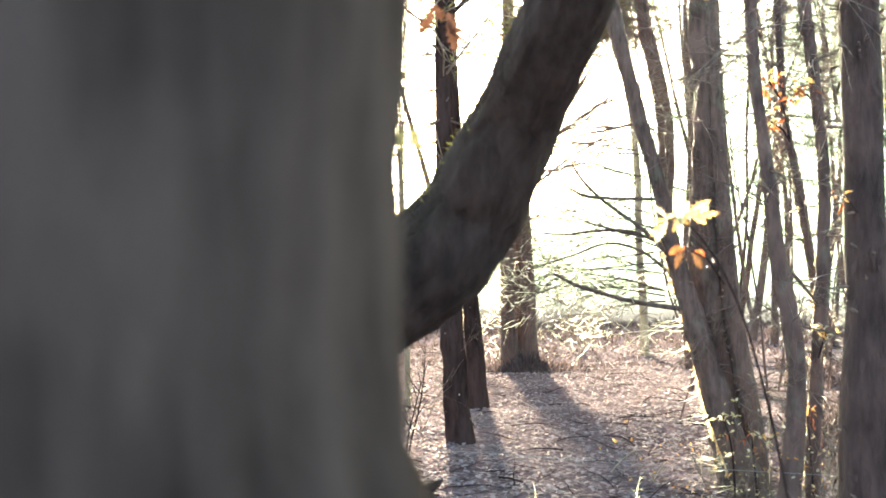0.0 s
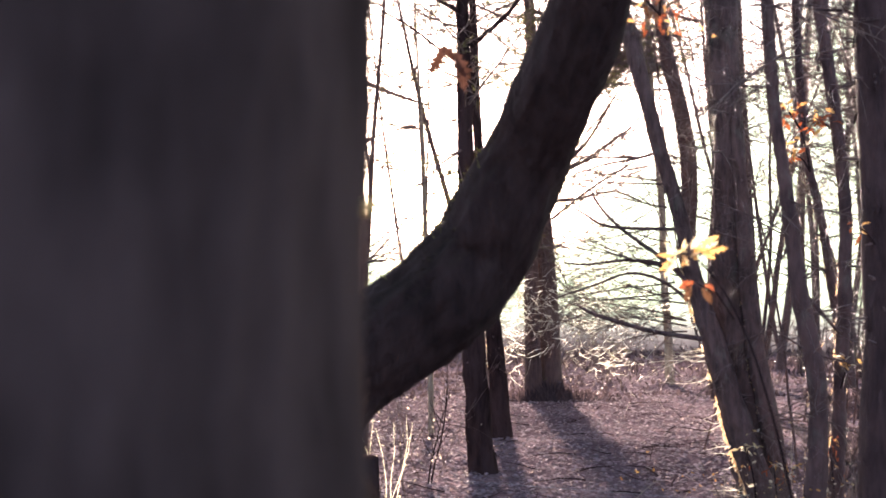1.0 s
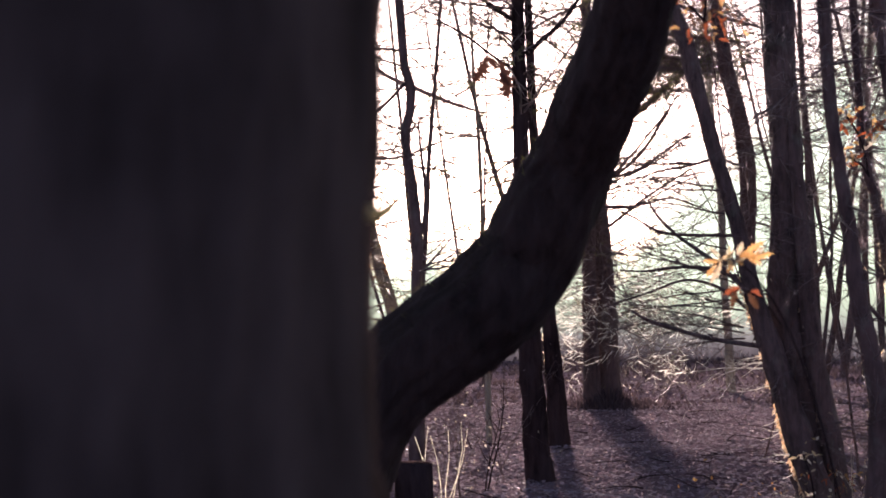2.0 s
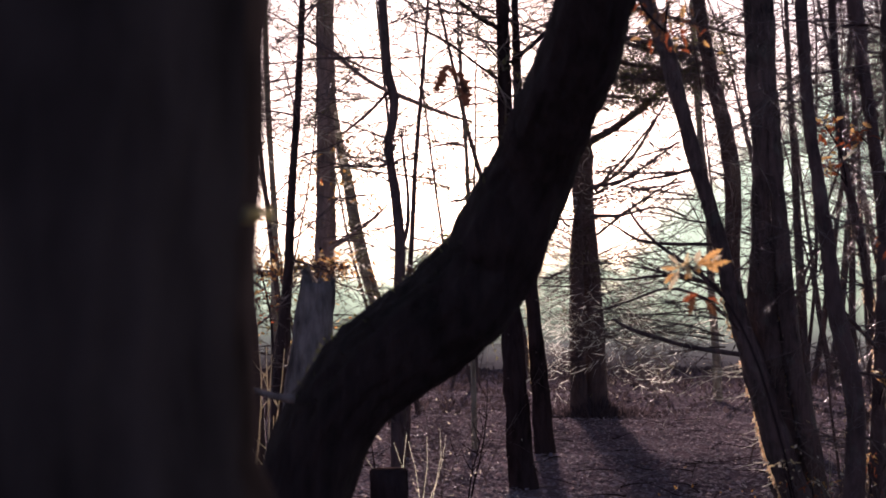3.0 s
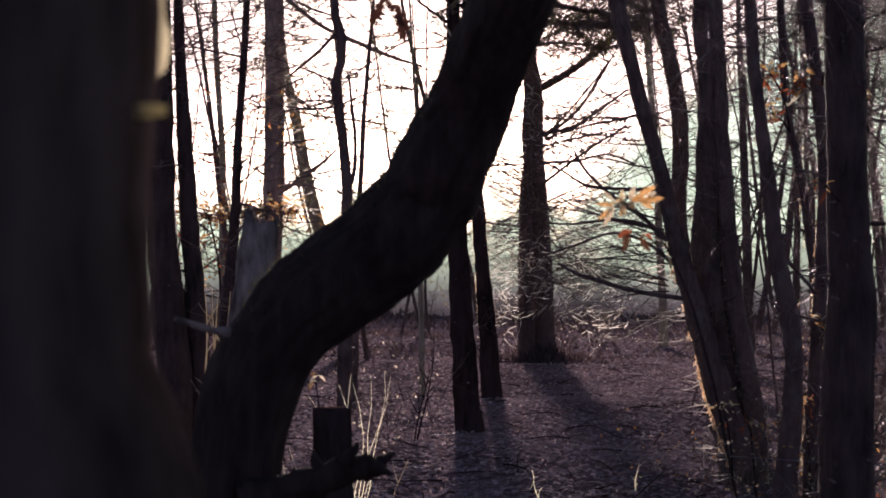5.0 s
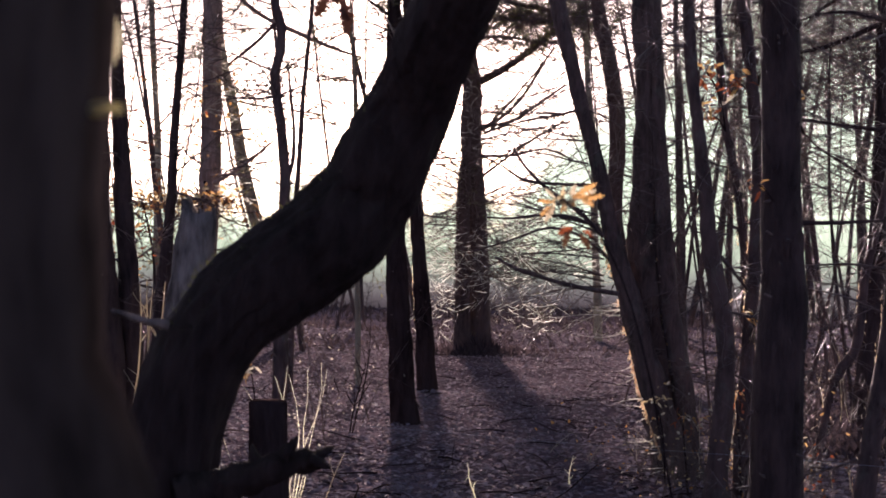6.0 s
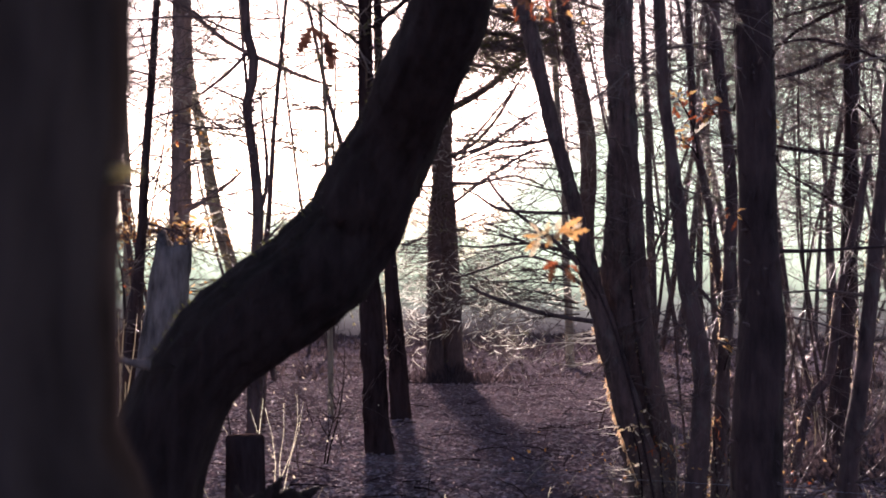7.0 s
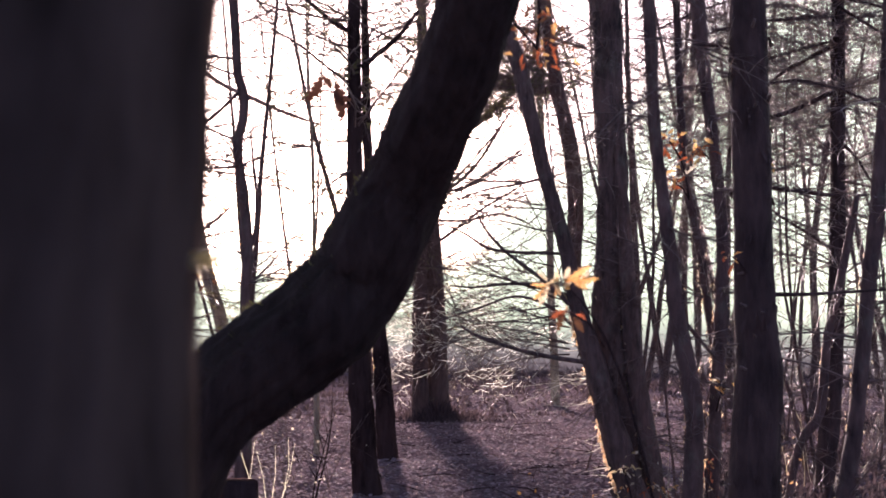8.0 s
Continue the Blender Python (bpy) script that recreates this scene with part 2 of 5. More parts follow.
class Shape:
    """Gathers vertices and faces for one mesh."""

    def __init__(self):
        self.v, self.f = [], []

    def tube(self, pts, sides=3, cap=True):
        """pts: (x, y, z, radius) along a line."""
        v, f, base = self.v, self.f, len(self.v)
        n = len(pts)
        old = None
        for i in range(n):
            a, b = pts[max(i - 1, 0)], pts[min(i + 1, n - 1)]
            dx, dy, dz = b[0] - a[0], b[1] - a[1], b[2] - a[2]
            l = math.sqrt(dx * dx + dy * dy + dz * dz) or 1.0
            dx, dy, dz = dx / l, dy / l, dz / l
            if old is None:
                old = (1.0, 0.0, 0.0) if abs(dx) < 0.8 else (0.0, 1.0, 0.0)
            q = old[0] * dx + old[1] * dy + old[2] * dz
            ux, uy, uz = old[0] - q * dx, old[1] - q * dy, old[2] - q * dz
            k = math.sqrt(ux * ux + uy * uy + uz * uz) or 1.0
            ux, uy, uz = old = (ux / k, uy / k, uz / k)
            wx, wy, wz = dy * uz - dz * uy, dz * ux - dx * uz, dx * uy - dy * ux
            x, y, z, r = pts[i]
            for s in range(sides):
                c, q = math.cos(6.28319 * s / sides) * r, math.sin(6.28319 * s / sides) * r
                v.append((x + ux * c + wx * q, y + uy * c + wy * q, z + uz * c + wz * q))
        for i in range(n - 1):
            for s in range(sides):
                a, b = base + i * sides + s, base + i * sides + (s + 1) % sides
                f.append((a, b, b + sides, a + sides))
        if cap:
            f.append(tuple(base + (n - 1) * sides + s for s in range(sides)))

    def leaf(self, at, along, across, length, width, fold=0.25):
        """A pointed, folded blade of six corners."""
        a, d, w = Vector(at), Vector(along).normalized(), Vector(across).normalized()
        up = d.cross(w)
        base = len(self.v)
        for s, t, h in ((0, 0, 0), (0.4, 0.5, fold), (0.75, 0.36, fold * 0.8), (1, 0, 0.1), (0.75, -0.36, fold * 0.9), (0.4, -0.5, fold)):
            p = a + d * (s * length) + w * (t * width) + up * (h * width)
            self.v.append(p[:])
        self.f += [(base, base + 1, base + 2, base + 3), (base, base + 3, base + 4, base + 5)]

    def mesh(self, name, mat, smooth=True):
        me = bpy.data.meshes.new(name)
        me.from_pydata(self.v, [], self.f)
        me.materials.append(mat)
        if smooth:
            me.polygons.foreach_set("use_smooth", [True] * len(me.polygons))
        me.update()
        return me


def part(name, shape, mat, parent, label="", kind="", smooth=True):
    ob = new(name, shape.mesh(name, mat, smooth))
    ob.parent = parent
    return tagged(ob, label=label, kind=kind)


def thing(name, label, category, group="", kind=""):
    return tagged(new(name), label, category, group, kind)


def smooth_line(pts, step):
    """A smooth curve through rows of numbers, spaced by chord length, about one row each step metres."""
    rows = [np.array(p, float) for p in pts]
    gaps = [max(float(np.linalg.norm(q[:3] - p[:3])), 1e-4) for p, q in zip(rows, rows[1:])]
    slopes = [(q - p) / h for p, q, h in zip(rows, rows[1:], gaps)]
    tangents = [slopes[0]]
    for i in range(1, len(rows) - 1):
        tangents.append((slopes[i - 1] * gaps[i] + slopes[i] * gaps[i - 1]) / (gaps[i - 1] + gaps[i]))
    tangents.append(slopes[-1])
    out = []
    for i, h in enumerate(gaps):
        n = max(1, int(h / step))
        for k in range(n):
            t = k / n
            out.append((2 * t**3 - 3 * t**2 + 1) * rows[i] + (t**3 - 2 * t**2 + t) * h * tangents[i] + (3 * t**2 - 2 * t**3) * rows[i + 1] + (t**3 - t**2) * h * tangents[i + 1])
    out.append(rows[-1])
    return out


def log_shape(pts, sides=14, step=0.06, rough=0.08, ridge=9.0, lump=0.06):
    """A trunk or limb with ridged, lumpy bark."""
    shape = Shape()
    line = smooth_line(pts, step)
    shape.tube([tuple(p[:3]) + (1.0,) for p in line], sides)
    n = len(line)
    for i in range(n):
        cx, cy, cz, r = line[i]
        for s in range(sides):
            k = i * sides + s
            d = Vector(shape.v[k]) - Vector((cx, cy, cz))
            seed = Vector((d.x * ridge * 0.35 + cx * 3, d.y * ridge * 0.35 + cy * 3, cz * ridge * 0.18 / max(r, 0.03) * 0.1))
            wide = noise.noise(Vector((d.x * 0.8 + cx * 2, d.y * 0.8, cz * 2.6)))
            fine = noise.noise(seed * 2.0) + 0.5 * noise.noise(seed * 5.0 + Vector((0, 0, cz * 9))) + 0.4 * noise.noise(Vector((d.x * ridge * 1.4 + cx * 30, d.y * ridge * 1.4, cz * 32)))
            q = r * (1 + lump * wide + rough * fine)
            shape.v[k] = (cx + d.x * q, cy + d.y * q, cz + d.z * q)
    return shape


def wander(rand, at, d, length, r, segs, droop=0.0, jitter=0.18):
    """A crooked tapering line."""
    x, y, z = at
    dx, dy, dz = d
    out = [(x, y, z, r)]
    step = length / segs
    for i in range(segs):
        dx += rand.uniform(-jitter, jitter)
        dy += rand.uniform(-jitter, jitter)
        dz += rand.uniform(-jitter, jitter) - droop
        l = math.sqrt(dx * dx + dy * dy + dz * dz)
        dx, dy, dz = dx / l, dy / l, dz / l
        x, y, z = x + dx * step, y + dy * step, z + dz * step
        out.append((x, y, z, r * (1 - 0.7 * (i + 1) / segs)))
    return out


def spray(shape, rand, at, d, length, r, side=8, sub=3, droop=0.02, needles=None, fine=None):
    """A dead branch with side twigs to both sides and finer twigs on those."""
    fine = shape if fine is None else fine
    main = wander(rand, at, d, length, r, 8, droop * 0.7, 0.12)
    least = r * 0.4
    shape.tube(main, 3)
    flat = Vector(d).cross(Vector((rand.uniform(-1, 1), rand.uniform(-1.3, 1.3), 0.7)))
    flat = flat.normalized() if flat.length > 0.05 else Vector((1, 0, 0))
    for k in range(side):
        i = 1 + int(6.5 * (k + rand.random()) / side)
        a, b = main[i], main[i + 1]
        ahead = Vector((b[0] - a[0], b[1] - a[1], b[2] - a[2])).normalized()
        w = flat * (1 if k % 2 else -1) * rand.uniform(0.45, 1.1)
        e = ahead * 0.8 + w + Vector((rand.uniform(-0.25, 0.25), rand.uniform(-0.25, 0.25), rand.uniform(-0.4, 0.25)))
        ll = length * rand.uniform(0.22, 0.55) * (1.15 - 0.09 * i)
        t = wander(rand, a[:3], e, ll, max(a[3] * 0.55, least), 4, droop, 0.13)
        fine.tube(t, 3, False)
        for q in range(sub):
            c = t[1 + q % 3]
            e2 = e.normalized() + w.cross(e).normalized() * rand.uniform(-0.5, 0.5) + ahead * rand.choice((-0.7, 0.9)) + Vector((0, 0, rand.uniform(-0.5, 0.2)))
            fine.tube(wander(rand, c[:3], e2, ll * rand.uniform(0.25, 0.55), max(c[3] * 0.7, least * 0.75), 2, droop, 0.12), 3, False)
            if needles is not None:
                for w2 in range(7):
                    needles.leaf(c[:3], (e2[0] + rand.uniform(-0.6, 0.6), e2[1] + rand.uniform(-0.6, 0.6), e2[2] + rand.uniform(-0.6, 0.6)), (rand.uniform(-1, 1), rand.uniform(-1, 1), rand.uniform(-1, 1)), 0.03 + 0.045 * rand.random(), 0.007)


def ribbon(shape, line, across):
    """A narrow strip along a line of (x, y, z, width)."""
    base = len(shape.v)
    w = Vector(across).normalized()
    for x, y, z, r in line:
        shape.v += [(x - w.x * r * 0.5, y - w.y * r * 0.5, z - w.z * r * 0.5), (x + w.x * r * 0.5, y + w.y * r * 0.5, z + w.z * r * 0.5)]
    shape.f += [(base + 2 * i, base + 2 * i + 1, base + 2 * i + 3, base + 2 * i + 2) for i in range(len(line) - 1)]


def dry_spray(shape, rand, at, d, length, width, side=6, droop=0.03):
    """A dead twig of thin split strips that let the light through, to look sunlit."""
    line = wander(rand, at, d, length, width, 6, droop, 0.23)
    upright = abs(d[2]) > 0.7 * math.sqrt(d[0] ** 2 + d[1] ** 2 + d[2] ** 2)

    def flat():
        return (1, rand.uniform(-0.3, 0.3), rand.uniform(-0.3, 0.3)) if upright else (rand.uniform(-0.5, 0.5), rand.uniform(-0.3, 0.3), 1)

    ribbon(shape, line, flat())
    for k in range(side):
        a, b = line[k % 6], line[k % 6 + 1]
        e = Vector((b[0] - a[0], b[1] - a[1], b[2] - a[2])).normalized() + Vector((rand.uniform(-0.8, 0.8), rand.uniform(-0.6, 0.6), rand.uniform(-0.8, 0.7)))
        ribbon(shape, wander(rand, a[:3], e, length * rand.uniform(0.12, 0.36), width * 0.7, 4, droop, 0.36), flat())


def lit_tips(bright, dark, rand, at, side, reach, size, width, n):
    """A dark crooked twig with short bright strips curling from it, added as sun glints."""
    line = wander(rand, at, (side, rand.uniform(-0.5, 0.5), rand.uniform(-0.55, 0.35)), reach, width * 0.45, 8, 0.02, 0.22)
    dark.tube(line, 3)
    for k in range(n):
        p = line[1 + k % 8]
        d = (side * rand.uniform(-0.3, 1.0), rand.uniform(-0.5, 0.5), rand.uniform(-0.8, 0.45))
        twig = wander(rand, p[:3], d, size * rand.uniform(0.6, 1.6), width * 0.32, 5, rand.uniform(-0.08, 0.05), 0.26)
        dark.tube(twig[:4], 3)
        tip = twig[3]
        ribbon(bright, wander(rand, tip[:3], (d[0], d[1], d[2] + rand.uniform(-0.2, 0.5)), size * rand.uniform(0.5, 1.5), width * rand.uniform(0.6, 1.1), 6, -0.03, 0.24), (rand.uniform(-0.5, 0.5), rand.uniform(-0.3, 0.3), 1))


def at_height(line, z):
    best = min(line, key=lambda p: abs(p[2] - z))
    return best


def crown_of(base, line, low, height, rand, bare=False):
    """Unseen boughs above the view, also dimming the sky light, with needle clumps or bare twigs along them."""
    ox, oy = base.location.x, base.location.y
    boughs, clumps = Shape(), Shape()
    for k in range(20):
        h = low + (height - low) * (k + rand.random()) / 20
        p = at_height(line, h)
        a = rand.uniform(0, 6.283)
        reach = (0.6 + 1.8 * (1 - (h - low) / (height + 0.6 - low))) * rand.uniform(0.7, 1.15)
        path = wander(rand, (p[0] - ox, p[1] - oy, p[2]), (math.cos(a), math.sin(a), 0.7 if bare else 0.15), reach, 0.008 + 0.009 * reach, 7, -0.02 if bare else 0.02, 0.16)
        boughs.tube(path, 4)
        for q in path[2:]:
            if bare:
                spray(boughs, rand, q[:3], (math.cos(a) + rand.uniform(-1, 1), math.sin(a) + rand.uniform(-1, 1), rand.uniform(-0.1, 1)), reach * 0.35, 0.005, 4, 1, 0.0)
                continue
            for j in range(4):
                c = (q[0] + rand.gauss(0, 0.09), q[1] + rand.gauss(0, 0.09), q[2] + rand.gauss(0, 0.06))
                clumps.leaf(c, (math.cos(a) + rand.uniform(-0.8, 0.8), math.sin(a) + rand.uniform(-0.8, 0.8), rand.uniform(-0.5, 0.4)), (-math.sin(a), math.cos(a), rand.uniform(-0.6, 0.6)), rand.uniform(0.1, 0.27), rand.uniform(0.06, 0.15))
    part("boughs", boughs, TWIG, base, kind="stuff")
    if clumps.v:
        part("crown", clumps, NEEDLES, base, "unseen dark needle crown above the view", kind="stuff", smooth=False)


def tree(name, path, label, mat, category="tree", group="woodland trees", sides=10, limbs=(), sprays=0, span=(0.3, 5.0), reach=(0.5, 1.2), seed=1,
         twig_mat=None, side=7, sub=2, boughs=(), rough=0.08, lump=0.06, needles=0.0, crown=True, thick=0.006, droop=0.02, flakes=0, step=0.07, bare=False, rim=0, rim_span=(0.2, 1.9)):
    """path runs from the top down to the ground; a trunk, named limbs, fine twigs and a crown above."""
    rand = random.Random(seed)
    path = list(path)
    top = path[0]
    foot = path[-1]
    if foot[2] > 0.0:
        before = path[-2]
        s = (foot[2] + 0.06) / max(before[2] - foot[2], 0.2)
        path.append((foot[0] + (foot[0] - before[0]) * s * 0.6, foot[1], -0.06, foot[3] * 1.12))
    low = max(5.2, 2.2 + 0.29 * foot[1])
    height = low + 4.0 + rand.uniform(-1.0, 1.5) if crown else top[2]
    if crown:
        nxt = path[1]
        k = (height - top[2]) / max(top[2] - nxt[2], 0.2) * 0.5
        ex, ey = top[0] + max(-0.8, min(0.8, (top[0] - nxt[0]) * k)), top[1]
        path.insert(0, ((top[0] + ex) / 2, ey, (top[2] + height) / 2, top[3] * 0.75))
        path.insert(0, (ex, ey, height, top[3] * 0.25))
    base = thing(name, label, category, group)
    base.location = (path[-1][0], path[-1][1], 0)
    inv = Vector(base.location)
    trunk = log_shape([(p[0] - inv.x, p[1] - inv.y, p[2], p[3]) for p in reversed(path)], sides, step, rough, 9.0, lump)
    part("trunk", trunk, mat, base)
    for limb in limbs:
        part("branch", log_shape([(p[0] - inv.x, p[1] - inv.y, p[2], p[3]) for p in limb], 10 if limb[0][3] > 0.05 else 7, 0.04, 0.12, 9.0, 0.1), mat, base)
    line = smooth_line(path, 0.1)
    twigs, green, loose = Shape(), Shape(), Shape()
    stout = [smooth_line(limb, 0.1) for limb in limbs if limb[0][3] > 0.06]
    for k in range(flakes):
        stem = line if not stout or rand.random() < 0.5 else rand.choice(stout)
        p = at_height(stem, rand.uniform(0.0, 0.35 * foot[1] + 0.9))
        a = rand.uniform(0, 6.283)
        r = p[3] * rand.uniform(0.97, 1.05)
        loose.leaf((p[0] - inv.x + r * math.cos(a), p[1] - inv.y + r * math.sin(a), p[2] + rand.uniform(-0.05, 0.05)), (rand.uniform(-0.25, 0.25) + 0.3 * math.cos(a), 0.3 * math.sin(a), rand.choice((-1, 1))),
                   (-math.sin(a), math.cos(a), rand.uniform(-0.2, 0.2)), rand.uniform(0.02, 0.07), rand.uniform(0.008, 0.022))
        if k % 6 == 0:
            b = Vector((math.cos(a), math.sin(a), rand.uniform(-0.2, 0.5)))
            q = Vector((p[0] - inv.x, p[1] - inv.y, p[2])) + b * p[3] * 0.9
            e = q + b * rand.uniform(0.015, 0.06)
            twigs.tube([(*q, 0.006), (*e, rand.uniform(0.002, 0.005))], 5)
    if flakes:
        part("loose_bark", loose, mat, base, "lifted flakes of bark", kind="stuff", smooth=False)
    # Bright flakes at the stem's sides imitate rim light.
    glints = Shape()
    for k in range(rim * 2):
        h = rim_span[0] + (rim_span[1] - rim_span[0]) * ((k * 0.618) % 1.0)
        if noise.noise(Vector((foot[0] * 3, 0.5, h * 6))) < -0.1:
            continue
        p = at_height(line, h)
        side_x = -1 if rand.random() < 0.75 else 1
        a = rand.uniform(0.0, 0.5)
        q = (p[0] - inv.x + side_x * p[3] * 1.04 * math.cos(a), p[1] - inv.y + p[3] * 1.04 * math.sin(a), h + rand.uniform(-0.03, 0.03))
        glints.leaf(q, (side_x * rand.uniform(-0.1, 0.6), rand.uniform(-0.2, 0.3), rand.choice((-1, 1))), (1, rand.uniform(-0.4, 0.4), 0), rand.uniform(0.008, 0.028), rand.uniform(0.002, 0.005))
    if glints.v:
        part("sunlit_bark_curl", glints, RIM_GLINT, base, "thin bright curls added as sunlit rim light", kind="stuff", smooth=False)
    for k in range(sprays):
        p = at_height(line, rand.uniform(*span))
        a = rand.uniform(0, 6.283)
        d = (math.cos(a), math.sin(a), rand.uniform(-0.45, 0.65))
        single = foot[1] < 10
        own, fan = (Shape(), Shape()) if single else (twigs, twigs)
        spray(own, rand, (p[0] - inv.x, p[1] - inv.y, p[2]), d, rand.uniform(*reach), thick * rand.uniform(0.6, 1.4), side, sub, droop, green if rand.random() < needles else None, fan)
        if single:
            part("twig_fan", fan, twig_mat or TWIG, part("dead_branch", own, twig_mat or TWIG, base), kind="stuff")
    for limb in limbs:
        ll = smooth_line(limb, 0.12)
        for p in ll[2:]:
            if rand.random() < 0.55:
                a = rand.uniform(0, 6.283)
                spray(twigs, rand, (p[0] - inv.x, p[1] - inv.y, p[2]), (math.cos(a), math.sin(a) * 0.6, rand.uniform(-0.6, 0.6)), rand.uniform(0.25, 0.6), min(max(p[3] * 0.4, 0.002), 0.006), 6, 2, 0.02,
                      green if rand.random() < needles else None)
    for bough in boughs:
        part("branch", log_shape([(p[0] - inv.x, p[1] - inv.y, p[2], p[3]) for p in bough], 6, 0.08, 0.06), mat, base)
        for p in smooth_line(bough, 0.1)[1:]:
            for k in range(4):
                a = rand.uniform(0, 6.283)
                spray(twigs, rand, (p[0] - inv.x, p[1] - inv.y, p[2]), (math.cos(a), math.sin(a) * 0.6, rand.uniform(-0.5, 0.25)), rand.uniform(0.3, 0.8), thick * 0.6, 7, 3, 0.03, green if needles and rand.random() < 0.45 else None)
    if twigs.v:
        part("brushwood", twigs, twig_mat or TWIG, base, kind="stuff")
    if green.v:
        part("needles", green, NEEDLES, base, kind="stuff", smooth=False)
    if crown:
        crown_of(base, line, low, height, rand, bare)
    return base


# ---- ground and distance ----
def ground_height(x, y):
    return 0.05 * noise.noise(Vector((x * 0.35, y * 0.35, 0))) + 0.02 * noise.noise(Vector((x * 1.7, y * 1.7, 4)))


def build_ground():
    shape = Shape()
    xs = [-400, -150, -60, -30] + [-16 + 0.25 * i for i in range(129)] + [30, 60, 150, 400]
    ys = [-400, -120, -40, -12] + [-4 + 0.25 * i for i in range(129)] + [40, 60, 90, 150, 400, 1500]
    for y in ys:
        for x in xs:
            shape.v.append((x, y, ground_height(x, y)))
    w = len(xs)
    for j in range(len(ys) - 1):
        for i in range(w - 1):
            a = j * w + i
            shape.f.append((a, a + 1, a + w + 1, a + w))
    ob = new("ground", shape.mesh("ground", GROUND))
    tagged(ob, "brown forest floor covered with leaf litter", "ground", kind="structure")


build_ground()


def ring(name, radius, low, high, a0, a1, mat, label, n=60):
    shape = Shape()
    for i in range(n + 1):
        a = a0 + (a1 - a0) * i / n
        shape.v += [(radius * math.sin(a), radius * math.cos(a), low), (radius * math.sin(a), radius * math.cos(a), high)]
    shape.f = [(2 * i, 2 * i + 2, 2 * i + 3, 2 * i + 1) for i in range(n)]
    return tagged(new(name, shape.mesh(name, mat)), label, "backdrop", kind="structure")


# Two self-glowing rings take the place of sunlit mist.
ring("backdrop_brush", 35, -0.3, 3.4, radians(-60), radians(60), BRUSH, "glowing band painted as misty low brush")
ring("backdrop_mist", 90, -1, 40, radians(-60), radians(60), DISTANCE, "glowing sheet painted as pale misty woods")
# Unseen ring at the sides and back, added to cut sky light.
ring("backdrop_blocker", 40, -0.5, 4.5, radians(62), radians(298), SKY_BLOCKER, "unseen dark ring behind the view, blocking low sky light")

# ---- trees ----
# the near trunk beside the camera
near = thing("near_tree", "thick grey-brown trunk close by, in shade", "tree", "woodland trees")
near.location = (-0.350, 0.555, 0)
part("trunk", log_shape([(0, 0, -0.05, 0.27), (0.03, 0, 0.35, 0.25), (0.022, 0, 0.9, 0.234), (0.014, 0, 1.06, 0.226), (-0.002, 0, 1.135, 0.217), (-0.004, 0, 1.2, 0.216), (0.0, 0, 1.4, 0.2195), (0.002, 0, 1.5, 0.222), (0.02, 0.02, 2.4, 0.22), (0.05, 0.03, 6, 0.17), (0.05, 0.03, 9, 0.08)], 40, 0.03, 0.035, 16, 0.02), BARK_NEAR, near)

crown_of(near, [(near.location.x + 0.05, near.location.y + 0.03, 0.1 * k, 0.1) for k in range(90)], 4.5, 8.9, random.Random(2), True)
# Stub in pale see-through bark so that it looks sunlit.
stub = Shape()
stub.tube([(0.206, 0.000, 1.276, 0.0034), (0.216, 0.008, 1.277, 0.003), (0.2215, 0.013, 1.278, 0.0022)], 8)
part("branch_stub", stub, PAPERY, near, "pale broken twig stub")
# Pale thin curl placed for the bright sunlit strip on the trunk's edge.
patch = Shape()
for i in range(19):
    for k in range(8):
        z = 1.318 + 0.097 * i / 18
        out = 0.205 + 0.079 * k / 7 * (0.80 + 0.20 * math.sin(3.0 * (i + 2) / 20) + 0.03 * math.sin(i * 0.5))
        a = 0.955 + 0.006 * math.sin(i * 0.7 + k) - 0.06 * (k / 7) ** 3
        patch.v.append((out * math.cos(a), out * math.sin(a), z + 0.002 * math.sin(k * 2 + i)))
patch.f = [(i * 8 + k, i * 8 + k + 1, i * 8 + k + 9, i * 8 + k + 8) for i in range(18) for k in range(7)]
part("sunlit_bark_curl", patch, PAPERY, near, "pale papery curl of bark lit from behind")
rand = random.Random(12)
for k in range(26):
    a, z = rand.uniform(-2.3, -0.7), rand.uniform(0.9, 1.75)
    flake = Shape()
    r, w, h = 0.2175, rand.uniform(0.008, 0.018), rand.uniform(0.03, 0.08)
    n = 5
    for i in range(n + 1):
        for d, lift in ((-w, -0.006), (0, 0.004 + 0.004 * math.sin(i)), (w, -0.006)):
            q = a + d * (0.7 + 0.3 * math.sin(i * 2.1 + k)) / r
            flake.v.append(((r + lift) * math.cos(q), (r + lift) * math.sin(q), z + h * (i / n - 0.5)))
    for i in range(n):
        flake.f += [(3 * i, 3 * i + 1, 3 * i + 4, 3 * i + 3), (3 * i + 1, 3 * i + 2, 3 * i + 5, 3 * i + 4)]
    part("bark_flake", flake, BARK_NEAR, near)

